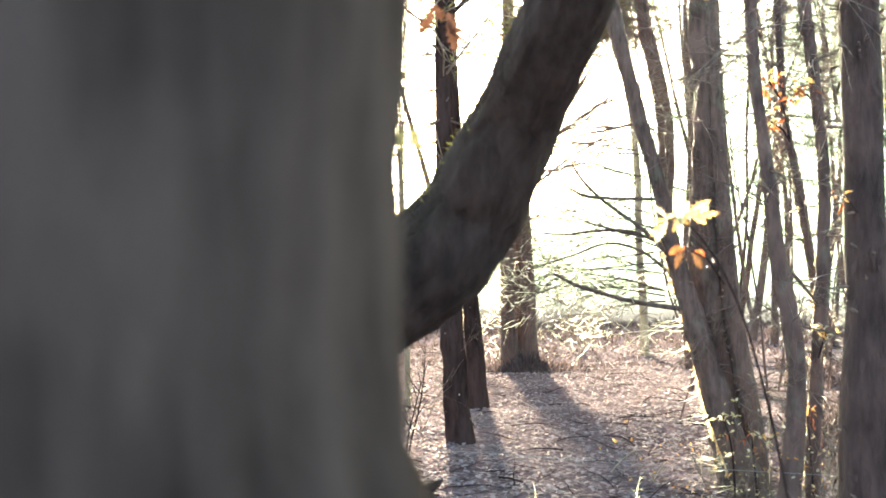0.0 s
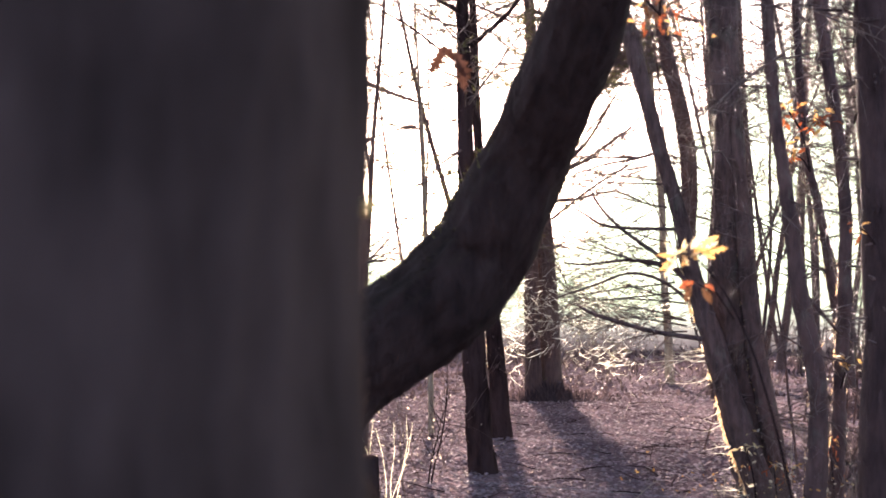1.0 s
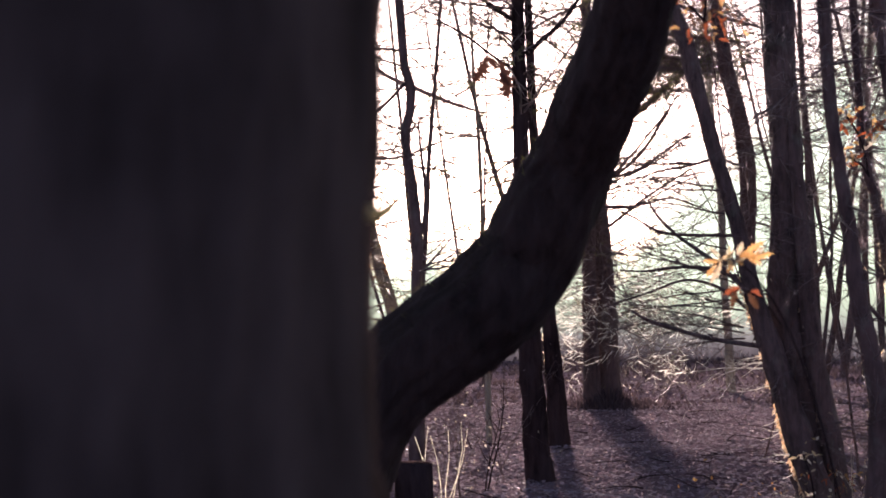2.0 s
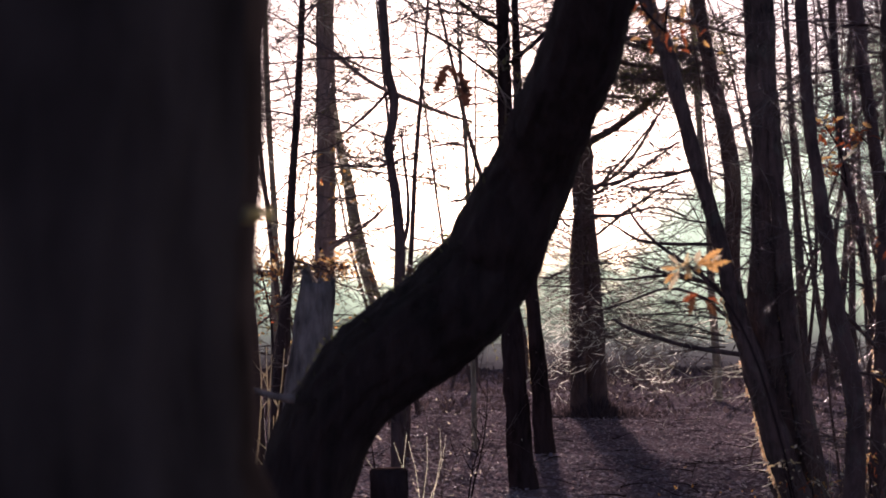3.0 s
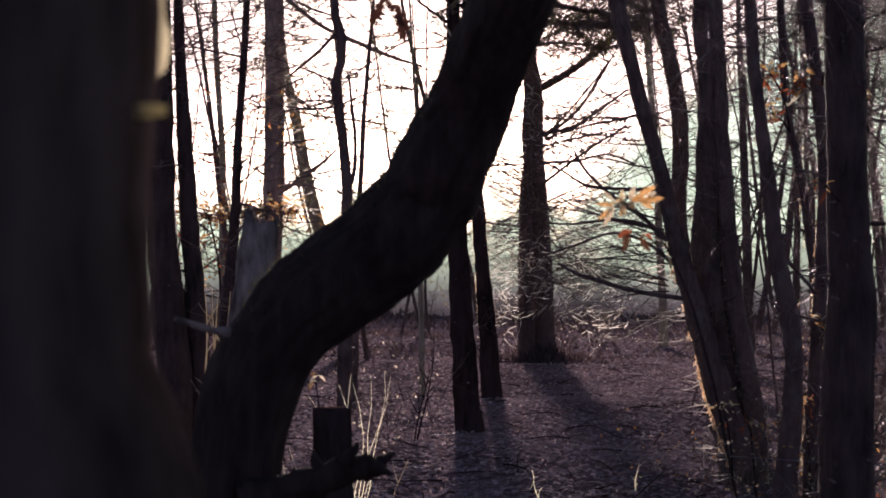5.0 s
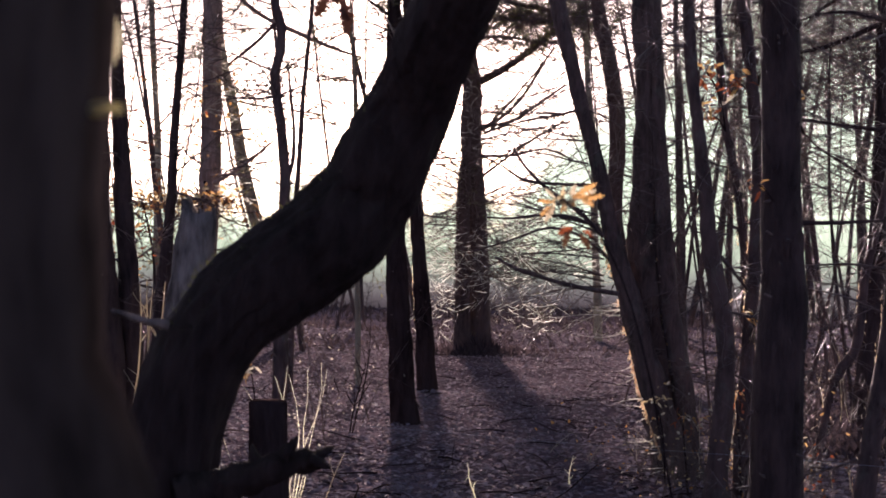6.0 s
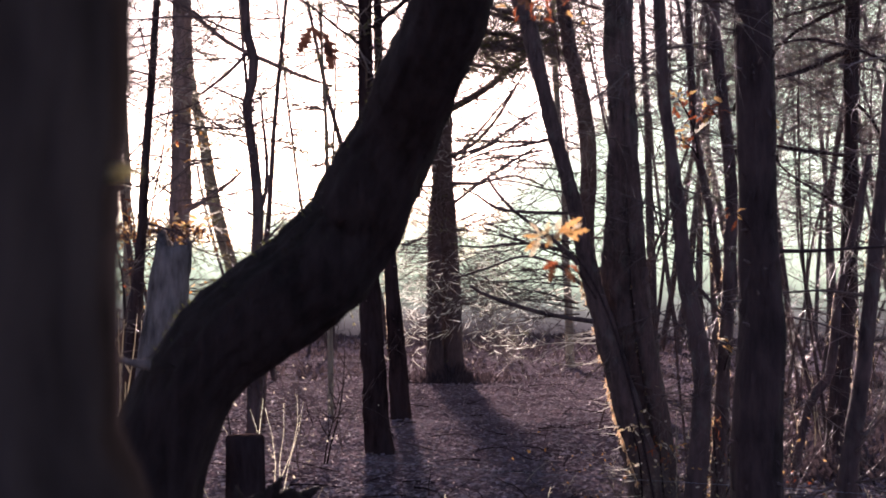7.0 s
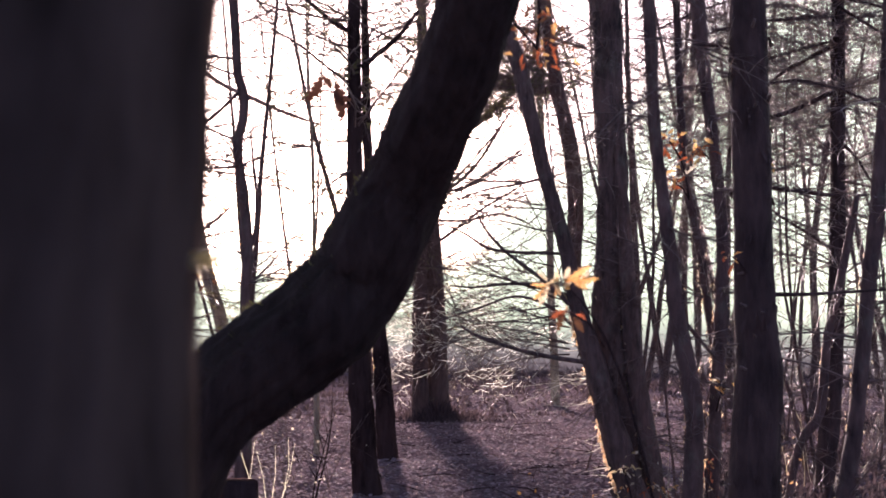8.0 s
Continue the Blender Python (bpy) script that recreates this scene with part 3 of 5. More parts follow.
# the bent mossy tree
bent = tree("bent_tree", [(0.190, 1.930, 1.870, 0.0600), (0.161, 1.980, 1.777, 0.0620), (0.134, 2.050, 1.679, 0.0678), (0.094, 2.120, 1.595, 0.0700), (0.059, 2.200, 1.508, 0.0730), (0.010, 2.250, 1.409, 0.0860), (-0.016, 2.280, 1.353, 0.0910), (-0.079, 2.280, 1.268, 0.0953), (-0.187, 2.280, 1.186, 0.0942), (-0.265, 2.280, 1.125, 0.0889), (-0.329, 2.280, 1.025, 0.0847), (-0.362, 2.280, 0.910, 0.0804), (-0.374, 2.280, 0.785, 0.0804), (-0.377, 2.280, 0.649, 0.0847)],
    "dark mossy tree with a sharply bent leaning trunk", BARK_MOSSY, sides=64, seed=3, rough=0.115, lump=0.07, step=0.018, bare=True)
moss, crest = Shape(), Shape()
rand = random.Random(9)
for p in smooth_line([(0.094, 2.120, 1.595, 0.0700), (0.059, 2.200, 1.508, 0.0730), (0.010, 2.250, 1.409, 0.0860), (-0.016, 2.280, 1.353, 0.0910), (-0.079, 2.280, 1.268, 0.0953), (-0.187, 2.280, 1.186, 0.0942), (-0.265, 2.280, 1.125, 0.0889), (-0.329, 2.280, 1.025, 0.0847)], 0.012):
    for k in range(16):
        a = rand.uniform(0.3, 2.9)
        r = p[3] * 1.01
        q = (p[0] - bent.location.x + rand.gauss(0, 0.01) - r * math.sin(a) * 0.55 * (1 if p[2] > 1.25 else 0.4), p[1] - bent.location.y - r * math.cos(a), p[2] + r * math.sin(a) * 0.8)
        moss.leaf(q, (rand.uniform(-1, 0.3), rand.uniform(-0.5, 0.5), rand.uniform(-0.2, 1)), (rand.uniform(-1, 1), 1, rand.uniform(-1, 1)), rand.uniform(0.006, 0.02), 0.004)
    for k in range(3):
        a = rand.gauss(0, 0.35)
        r = p[3] * 1.02
        q = (p[0] - bent.location.x - r * 0.62 * math.cos(a), p[1] - bent.location.y + r * math.sin(a), p[2] + r * 0.78 * math.cos(a))
        crest.leaf(q, (rand.uniform(-1.2, 0), rand.uniform(-0.4, 0.4), rand.uniform(0.2, 1)), (rand.uniform(-1, 1), 1, rand.uniform(-1, 1)), rand.uniform(0.006, 0.02), 0.003)
part("moss", crest, SUNLIT_MOSS, bent, "moss on the crest in a brighter sunlit colour", kind="stuff", smooth=False)
part("moss", moss, MOSS, bent, "thin tufts of dull moss", kind="stuff", smooth=False)
part("branch", log_shape([(p[0] - bent.location.x, p[1] - bent.location.y, p[2], p[3]) for p in [(-0.342, 2.200, 0.785, 0.0400), (-0.293, 2.200, 0.802, 0.0340), (-0.214, 2.200, 0.828, 0.0280), (-0.155, 2.200, 0.850, 0.0230), (-0.108, 2.200, 0.852, 0.0185), (-0.090, 2.200, 0.850, 0.0080)]], 18, 0.008, 0.34, 34, 0.35), BARK_MOSSY, bent, "short broken limb")
rand = random.Random(21)
for u, v in (((-0.214, 2.200, 0.857), (-0.221, 2.200, 0.885)), ((-0.156, 2.180, 0.876), (-0.139, 2.180, 0.902)), ((-0.100, 2.200, 0.865), (-0.073, 2.200, 0.881)), ((-0.104, 2.180, 0.856), (-0.078, 2.180, 0.844))):
    a, b = Vector(u) - bent.location, Vector(v) - bent.location
    q = Shape()
    q.tube([(*(a + (a - b) * 0.5), 0.012), (*a, 0.012), (*((a + b) / 2 + Vector((rand.uniform(-0.004, 0.004), 0, 0))), 0.008), (*b, 0.002)], 6)
    part("splinter", q, BARK_MOSSY, bent)
part("branch_stub", log_shape([(p[0] - bent.location.x, p[1] - bent.location.y, p[2], p[3]) for p in [(-0.372, 2.200, 1.096, 0.0102), (-0.398, 2.200, 1.099, 0.0071), (-0.431, 2.200, 1.108, 0.0061), (-0.460, 2.200, 1.117, 0.0056), (-0.473, 2.200, 1.121, 0.0031)]], 10, 0.01, 0.2, 30, 0.2), DEAD_WOOD, bent, "pale snapped branch stub")

# the trees of the middle ground
tree("pine", [(1.374, 4.080, 2.260, 0.0625), (1.377, 4.080, 1.987, 0.0644), (1.382, 4.080, 1.599, 0.0644), (1.387, 4.080, 1.309, 0.0701), (1.396, 4.080, 1.097, 0.0777), (1.389, 4.080, 0.943, 0.0814), (1.375, 4.080, 0.712, 0.0852), (1.373, 4.080, 0.482, 0.0890), (1.369, 4.080, 0.043, 0.1042)],
    "straight dark trunk with a slight bulge low down", BARK_PINE, sides=32, step=0.03, seed=4, rough=0.075, sprays=0, flakes=220,
    limbs=([(1.400, 4.080, 1.372, 0.0085), (1.500, 4.080, 1.372, 0.0072), (1.585, 4.070, 1.373, 0.0066), (1.690, 4.060, 1.380, 0.0060), (1.850, 4.060, 1.392, 0.0050), (2.050, 4.060, 1.405, 0.0030)],),
    boughs=([(1.36, 4.09, 2.20, 0.006), (1.29, 4.12, 2.24, 0.005), (1.20, 4.16, 2.25, 0.003)],))
multi = tree("multi_stem_tree", [(1.593, 7.100, 3.010, 0.0857), (1.603, 7.100, 2.673, 0.0857), (1.615, 7.100, 2.371, 0.0824), (1.624, 7.100, 2.136, 0.0857), (1.613, 7.100, 1.868, 0.0890), (1.596, 7.100, 1.533, 0.0890), (1.598, 7.100, 1.266, 0.0956), (1.620, 7.100, 1.000, 0.1088), (1.660, 7.100, 0.700, 0.1120), (1.716, 7.100, 0.368, 0.1120), (1.780, 7.100, 0.003, 0.1250)],
    "dark tree with several stems from one foot", BARK_STEMS, sides=24, step=0.035, seed=5, thick=0.006, sprays=36, span=(0.5, 3.6), reach=(0.3, 0.8), rough=0.2, lump=0.12, flakes=620,
    limbs=([(1.842, 6.950, -0.036, 0.1000), (1.750, 6.950, 0.191, 0.0910), (1.634, 6.950, 0.483, 0.0820), (1.560, 6.950, 0.743, 0.0740), (1.490, 6.950, 1.003, 0.0660), (1.420, 6.950, 1.230, 0.0579), (1.358, 6.950, 1.458, 0.0490), (1.315, 6.950, 1.685, 0.0453), (1.255, 6.950, 1.913, 0.0439), (1.185, 6.950, 2.141, 0.0439), (1.134, 6.950, 2.369, 0.0440), (1.075, 6.950, 2.597, 0.0484), (1.031, 6.950, 2.792, 0.0484), (0.946, 6.950, 3.019, 0.0452), (0.826, 6.950, 3.442, 0.0387), (0.723, 6.950, 3.899, 0.0290)],
           [(1.872, 7.000, 0.020, 0.0700), (1.812, 7.000, 0.479, 0.0640), (1.768, 7.000, 0.742, 0.0610), (1.724, 7.000, 1.004, 0.0580), (1.702, 7.000, 1.267, 0.0552), (1.683, 7.000, 1.530, 0.0487), (1.664, 7.000, 1.860, 0.0422), (1.644, 7.000, 2.190, 0.0325), (1.631, 7.000, 2.522, 0.0227)],
           [(1.403, 6.900, 1.065, 0.0144), (1.187, 6.900, 1.096, 0.0128), (0.959, 6.900, 1.154, 0.0112), (0.763, 6.900, 1.223, 0.0096), (0.692, 6.900, 1.264, 0.0064)],
           [(1.315, 6.900, 1.391, 0.0128), (1.183, 6.900, 1.519, 0.0128), (1.051, 6.900, 1.614, 0.0112), (0.937, 6.900, 1.702, 0.0096), (0.821, 6.900, 1.836, 0.0080), (0.782, 6.900, 1.916, 0.0048)],
           [(1.298, 7.000, 1.689, 0.0114), (1.132, 7.000, 1.693, 0.0097), (1.000, 7.000, 1.697, 0.0097), (0.852, 7.000, 1.721, 0.0081), (0.736, 7.000, 1.794, 0.0065), (0.637, 7.000, 1.841, 0.0049)],
           [(1.334, 7.000, 1.426, 0.0114), (1.134, 7.000, 1.506, 0.0097), (0.936, 7.000, 1.509, 0.0081), (0.772, 7.000, 1.490, 0.0065), (0.641, 7.000, 1.498, 0.0049)],
           [(1.369, 7.000, 1.263, 0.0114), (1.202, 7.000, 1.392, 0.0097), (1.036, 7.000, 1.439, 0.0081), (0.806, 7.000, 1.370, 0.0065), (0.545, 7.000, 1.285, 0.0049)],
           [(1.229, 7.200, 2.157, 0.0100), (1.093, 7.200, 2.121, 0.0084), (0.890, 7.200, 2.082, 0.0067), (0.721, 7.200, 2.028, 0.0050)]))
tree("slender_tree", [(2.047, 12.000, 5.892, 0.0502), (2.084, 12.000, 5.037, 0.0614), (2.148, 12.000, 4.242, 0.0669), (2.239, 12.000, 3.678, 0.0725), (2.329, 12.000, 3.284, 0.0779), (2.400, 12.000, 2.888, 0.0808), (2.427, 12.000, 2.435, 0.0835), (2.408, 12.000, 2.040, 0.0779), (2.410, 12.000, 1.645, 0.0779), (2.520, 12.000, 1.252, 0.0725), (2.780, 12.000, 0.600, 0.0800), (3.000, 12.000, -0.050, 0.0900)],
    "slim grey-brown trunk standing behind other stems", BARK_SMOOTH, seed=24, sides=12, flakes=80, rough=0.14, lump=0.1, thick=0.008, sprays=40, span=(1.4, 5.5), reach=(0.5, 1.5), side=9)
rand = random.Random(77)
fan, lit, curls = Shape(), Shape(), Shape()
ox, oy = multi.location.x, multi.location.y
stem_a = smooth_line([(1.634, 6.950, 0.483, 0.0820), (1.560, 6.950, 0.743, 0.0740), (1.490, 6.950, 1.003, 0.0660), (1.420, 6.950, 1.230, 0.0579), (1.358, 6.950, 1.458, 0.0490), (1.315, 6.950, 1.685, 0.0453), (1.255, 6.950, 1.913, 0.0439), (1.185, 6.950, 2.141, 0.0439), (1.134, 6.950, 2.369, 0.0440)], 0.03)
for k in range(22):
    p = stem_a[rand.randint(len(stem_a) // 3, len(stem_a) - 1)]
    spray(fan, rand, (p[0] - ox - p[3], p[1] - oy + rand.uniform(0, 0.6), p[2]), (-1, rand.uniform(-0.2, 0.5), rand.uniform(-0.25, 0.3)), rand.uniform(0.4, 0.95), 0.0065, 13, 3, 0.012)
for k in range(4):
    p = stem_a[rand.randint(len(stem_a) // 6, len(stem_a) // 3)]
    dry_spray(lit, rand, (p[0] - ox - p[3], p[1] - oy, p[2]), (-1, rand.uniform(-0.3, 0.5), rand.uniform(-0.15, 0.1)), rand.uniform(0.25, 0.5), 0.0045, 8, 0.05)
# Curls down the left edges of the stems imitate the sun's rim.
rim = smooth_line([(1.842, 6.950, -0.036, 0.1000), (1.750, 6.950, 0.191, 0.0910), (1.634, 6.950, 0.483, 0.0820)], 0.02)[:-1] + [p for p in stem_a if p[2] < 1.45]
for p in rim:
    if noise.noise(Vector((0, 0, p[2] * 7))) > -0.05:
        for k in range(6):
            a = rand.uniform(0.0, 0.42)
            r = p[3] * rand.uniform(1.0, 1.08)
            q = (p[0] - ox - r * math.cos(a), p[1] - oy + r * math.sin(a), p[2] + rand.uniform(-0.015, 0.015))
            curls.leaf(q, (rand.uniform(-0.5, 0.0), rand.uniform(-0.2, 0.4), rand.uniform(-1.2, 1.2)), (1, rand.uniform(-0.5, 0.5), rand.uniform(-0.3, 0.3)), rand.uniform(0.014, 0.04), 0.012)
for stem, low, high, n in (((((1.660, 7.100, 0.700, 0.1120), (1.620, 7.100, 1.000, 0.1088), (1.598, 7.100, 1.266, 0.0956), (1.596, 7.100, 1.533, 0.0890))), 0.8, 1.5, 50), (((1.812, 7.000, 0.479, 0.0640), (1.768, 7.000, 0.742, 0.0610), (1.724, 7.000, 1.004, 0.0580), (1.702, 7.000, 1.267, 0.0552), (1.683, 7.000, 1.530, 0.0487)), 0.6, 1.5, 40)):
    spots = smooth_line(stem, 0.02)
    for k in range(n):
        p = spots[int(len(spots) * abs(noise.noise(Vector((k * 0.31, n, 0.5)))) * 1.9) % len(spots)]
        a = rand.uniform(-0.6, 0.5)
        q = (p[0] - ox - p[3] * 1.03 * math.cos(a), p[1] - oy + p[3] * 1.03 * math.sin(a), p[2] + rand.uniform(-0.02, 0.02))
        curls.leaf(q, (rand.uniform(-0.6, 0.2), 0.1, rand.uniform(-1.2, 1.2)), (1, rand.uniform(-0.5, 0.5), rand.uniform(-0.3, 0.3)), rand.uniform(0.01, 0.03), 0.009)
for k in range(22):
    p = rim[rand.randint(0, len(rim) - 1)]
    dry_spray(lit, rand, (p[0] - ox - p[3], p[1] - oy + rand.uniform(-0.05, 0.1), p[2]), (-1, rand.uniform(-0.3, 0.3), rand.uniform(-0.5, 0.3)), rand.uniform(0.07, 0.2), 0.0048, 3, -0.06)
part("brushwood", fan, TWIG, multi, kind="stuff")
pale = Shape()
under = Shape()
for k in range(26):
    p = stem_a[rand.randint(len(stem_a) // 5, len(stem_a) * 3 // 5)]
    lit_tips(pale, under, rand, (p[0] - ox - p[3] - rand.uniform(0, 0.35), p[1] - oy + rand.uniform(0.0, 0.9), p[2] + rand.uniform(-0.05, 0.15)), -1, rand.uniform(0.2, 0.5), 0.085, 0.0042, 8)
part("brushwood", under, TWIG, multi, kind="stuff")
part("dry_brushwood", pale, SUNLIT_TWIG, multi, "dry twigs with bright tips added as sun glints", kind="stuff")
part("dry_brushwood", lit, SUNLIT_TWIG, multi, "pale dry shoots", kind="stuff")
part("sunlit_bark_curl", curls, RIM_GLINT, multi, "thin bright curls added as sunlit rim light", kind="stuff")
tree("slender_tree", [(1.553, 6.000, 2.736, 0.0306), (1.564, 6.000, 2.451, 0.0306), (1.580, 6.000, 2.195, 0.0306), (1.605, 6.000, 1.997, 0.0306), (1.632, 6.000, 1.770, 0.0349), (1.657, 6.000, 1.571, 0.0376), (1.676, 6.000, 1.374, 0.0418), (1.703, 6.000, 1.204, 0.0431), (1.742, 6.000, 1.007, 0.0446), (1.766, 6.000, 0.809, 0.0446), (1.756, 6.000, 0.583, 0.0474), (1.741, 6.000, 0.358, 0.0529), (1.725, 6.000, 0.133, 0.0613)],
    "slender crooked trunk with bare dry twigs", BARK_SMOOTH, rim=110, seed=6, sides=14, step=0.03, thick=0.0045, flakes=150, rough=0.17, lump=0.12, sprays=40, span=(0.6, 3.8), reach=(0.3, 0.9), limbs=([(1.673, 6.000, 1.346, 0.0111), (1.745, 6.000, 1.262, 0.0111), (1.819, 6.000, 1.177, 0.0097), (1.877, 6.000, 1.107, 0.0070)],))
tree("slender_tree", [(1.876, 6.600, 2.896, 0.0214), (1.888, 6.600, 2.519, 0.0214), (1.903, 6.600, 2.237, 0.0214), (1.930, 6.600, 1.986, 0.0230), (1.973, 6.600, 1.800, 0.0230), (2.006, 6.600, 1.612, 0.0230), (2.030, 6.600, 1.425, 0.0245), (2.056, 6.600, 1.238, 0.0245), (2.080, 6.600, 1.020, 0.0276), (2.076, 6.600, 0.740, 0.0276), (2.059, 6.600, 0.399, 0.0306), (2.049, 6.600, 0.027, 0.0337)],
    "thin leaning sapling with bare dry twigs", BARK_SMOOTH, rim=90, seed=7, sides=14, step=0.03, thick=0.0045, flakes=150, rough=0.17, lump=0.12, sprays=46, span=(0.6, 3.8), reach=(0.3, 0.8))
tree("slender_tree", [(1.873, 6.300, 3.232, 0.0460), (1.896, 6.300, 3.017, 0.0440), (1.913, 6.300, 2.833, 0.0400), (1.938, 6.300, 2.558, 0.0340), (1.975, 6.300, 2.255, 0.0320), (2.020, 6.300, 1.640, 0.0322), (2.011, 6.300, 1.450, 0.0340), (2.007, 6.300, 1.268, 0.0380), (1.993, 6.300, 1.089, 0.0351), (1.973, 6.300, 0.851, 0.0322), (1.957, 6.300, 0.614, 0.0351), (1.943, 6.300, 0.318, 0.0409), (1.939, 6.300, 0.022, 0.0439)],
    "thin wavy trunk beside a thicker one", BARK_SMOOTH, rim=90, seed=8, sides=14, step=0.03, thick=0.0045, flakes=150, rough=0.17, lump=0.12, sprays=26, span=(0.3, 3.2), reach=(0.3, 0.8))
tree("pine", [(0.135, 9.400, 3.532, 0.0524), (0.141, 9.400, 3.093, 0.0567), (0.149, 9.400, 2.479, 0.0655), (0.170, 9.400, 1.606, 0.0742), (0.184, 9.400, 1.171, 0.0829), (0.207, 9.400, 0.737, 0.0916), (0.239, 9.400, 0.303, 0.1004), (0.269, 9.400, -0.026, 0.1178)],
    "dark straight pine trunk against the light", BARK_DARK, seed=9, flakes=120, rough=0.14, lump=0.1, thick=0.009, sprays=46, span=(1.7, 5), reach=(0.5, 1.7), needles=0.2, side=9,
    limbs=([(0.126, 9.400, 3.539, 0.0218), (-0.028, 9.400, 3.624, 0.0175), (-0.160, 9.400, 3.732, 0.0153), (-0.292, 9.400, 3.839, 0.0131)], [(0.194, 9.400, 3.274, 0.0218), (0.325, 9.400, 3.389, 0.0196), (0.456, 9.400, 3.504, 0.0175), (0.632, 9.400, 3.733, 0.0131)], [(0.116, 9.400, 3.139, 0.0131), (-0.068, 9.400, 3.268, 0.0109), (-0.288, 9.400, 3.439, 0.0087), (-0.506, 9.400, 3.566, 0.0065)]))
tree("pine", [(0.303, 12.000, 4.177, 0.0390), (0.348, 12.000, 2.832, 0.0501), (0.417, 12.000, 1.828, 0.0669), (0.463, 12.000, 1.272, 0.0724), (0.516, 12.000, 0.606, 0.0891), (0.570, 12.000, -0.159, 0.1114)],
    "slim dark pine trunk leaning a little", BARK_DARK, seed=10, rim=90, rim_span=(0.7, 1.9), flakes=120, rough=0.14, lump=0.1, thick=0.009, sprays=26, span=(1.6, 5), reach=(0.4, 1.2), needles=0.2)
fir = tree("fir_tree", [(1.286, 17.000, 5.118, 0.0789), (1.329, 17.000, 4.162, 0.1105), (1.377, 17.000, 3.526, 0.1421), (1.359, 17.000, 3.048, 0.1578), (1.394, 17.000, 2.731, 0.1500), (1.451, 17.000, 1.938, 0.1421), (1.492, 17.000, 1.147, 0.1500), (1.512, 17.000, 0.357, 0.1700), (1.530, 17.000, -0.037, 0.2050)],
    "stout fir trunk with many dry side twigs", BARK_FIR, seed=11, flakes=260, rough=0.14, lump=0.1, sides=14, sprays=125, span=(0.95, 6), reach=(0.7, 2.6), twig_mat=TWIG, side=10, sub=3, needles=0.25, thick=0.011, droop=0.03,
    limbs=([(1.412, 16.800, 3.751, 0.0546), (1.789, 16.800, 3.965, 0.0507), (2.103, 16.800, 4.186, 0.0429), (2.417, 16.800, 4.471, 0.0351), (2.773, 16.800, 4.718, 0.0312)], [(1.420, 16.800, 3.091, 0.0312), (1.796, 16.800, 3.311, 0.0273), (2.030, 16.800, 3.553, 0.0234), (2.264, 16.800, 3.913, 0.0195), (2.460, 16.800, 4.235, 0.0117)],
           [(1.495, 16.600, 3.073, 0.0193), (1.940, 16.600, 3.570, 0.0154), (2.362, 16.600, 4.100, 0.0116), (2.566, 16.600, 4.429, 0.0077)], [(1.492, 16.400, 3.020, 0.0152), (2.068, 16.400, 3.280, 0.0114), (2.660, 16.400, 3.703, 0.0076)], [(1.471, 16.200, 2.437, 0.0226), (2.040, 16.200, 2.868, 0.0188), (2.556, 16.200, 3.186, 0.0150)], [(1.397, 16.200, 2.695, 0.0226), (1.843, 16.200, 2.709, 0.0188), (2.296, 16.200, 2.800, 0.0150), (2.680, 16.200, 2.671, 0.0113)], [(1.426, 16.600, 3.116, 0.0231), (1.853, 16.600, 3.210, 0.0231), (2.242, 16.600, 3.452, 0.0193), (2.631, 16.600, 3.734, 0.0154)], [(1.269, 16.800, -0.063, 0.1326), (1.253, 16.800, 0.677, 0.1092), (1.242, 16.800, 1.536, 0.1014), (1.244, 16.800, 2.084, 0.0936), (1.269, 16.800, 2.554, 0.0780), (1.296, 16.800, 2.947, 0.0390)]),
    boughs=([(1.285, 15.200, 4.660, 0.0282), (1.783, 15.200, 4.530, 0.0282), (2.281, 15.200, 4.444, 0.0247), (2.850, 15.200, 4.386, 0.0176)], [(1.318, 15.600, 4.456, 0.0290), (1.829, 15.600, 4.419, 0.0253), (2.413, 15.600, 4.455, 0.0217), (2.924, 15.600, 4.381, 0.0145)], [(1.253, 14.800, 4.849, 0.0275), (1.738, 14.800, 4.744, 0.0275), (2.292, 14.800, 4.638, 0.0240), (2.916, 14.800, 4.568, 0.0172)], [(1.203, 15.500, 4.483, 0.0324), (1.641, 15.500, 4.408, 0.0288), (2.153, 15.500, 4.378, 0.0252), (2.668, 15.500, 4.362, 0.0216), (3.111, 15.500, 4.316, 0.0144)], [(1.156, 15.000, 4.941, 0.0313), (1.723, 15.000, 4.746, 0.0279), (2.293, 15.000, 4.586, 0.0244), (2.794, 15.000, 4.423, 0.0174)], [(1.247, 16.000, 4.213, 0.0260), (1.622, 16.000, 4.261, 0.0223), (1.999, 16.000, 4.233, 0.0186), (2.454, 16.000, 4.207, 0.0111)], [(1.190, 15.500, 5.576, 0.0324), (1.923, 15.500, 5.307, 0.0288), (2.661, 15.500, 5.110, 0.0252), (3.328, 15.500, 4.910, 0.0180)]))
rand = random.Random(41)
dead = Shape()
under = Shape()
for k in range(95):
    z = rand.uniform(0.6, 2.6)
    side = rand.choice((-1, -1, 1))
    lit_tips(dead, under, rand, (side * rand.uniform(0.05, 0.35) - 0.03, rand.uniform(-0.5, 0.3), z), side, rand.uniform(0.3, 0.9), 0.17, 0.0088, 8)
part("brushwood", under, TWIG, fir, kind="stuff")
# Tufts added to blur the trunk's foot as haze would.
tufts = Shape()
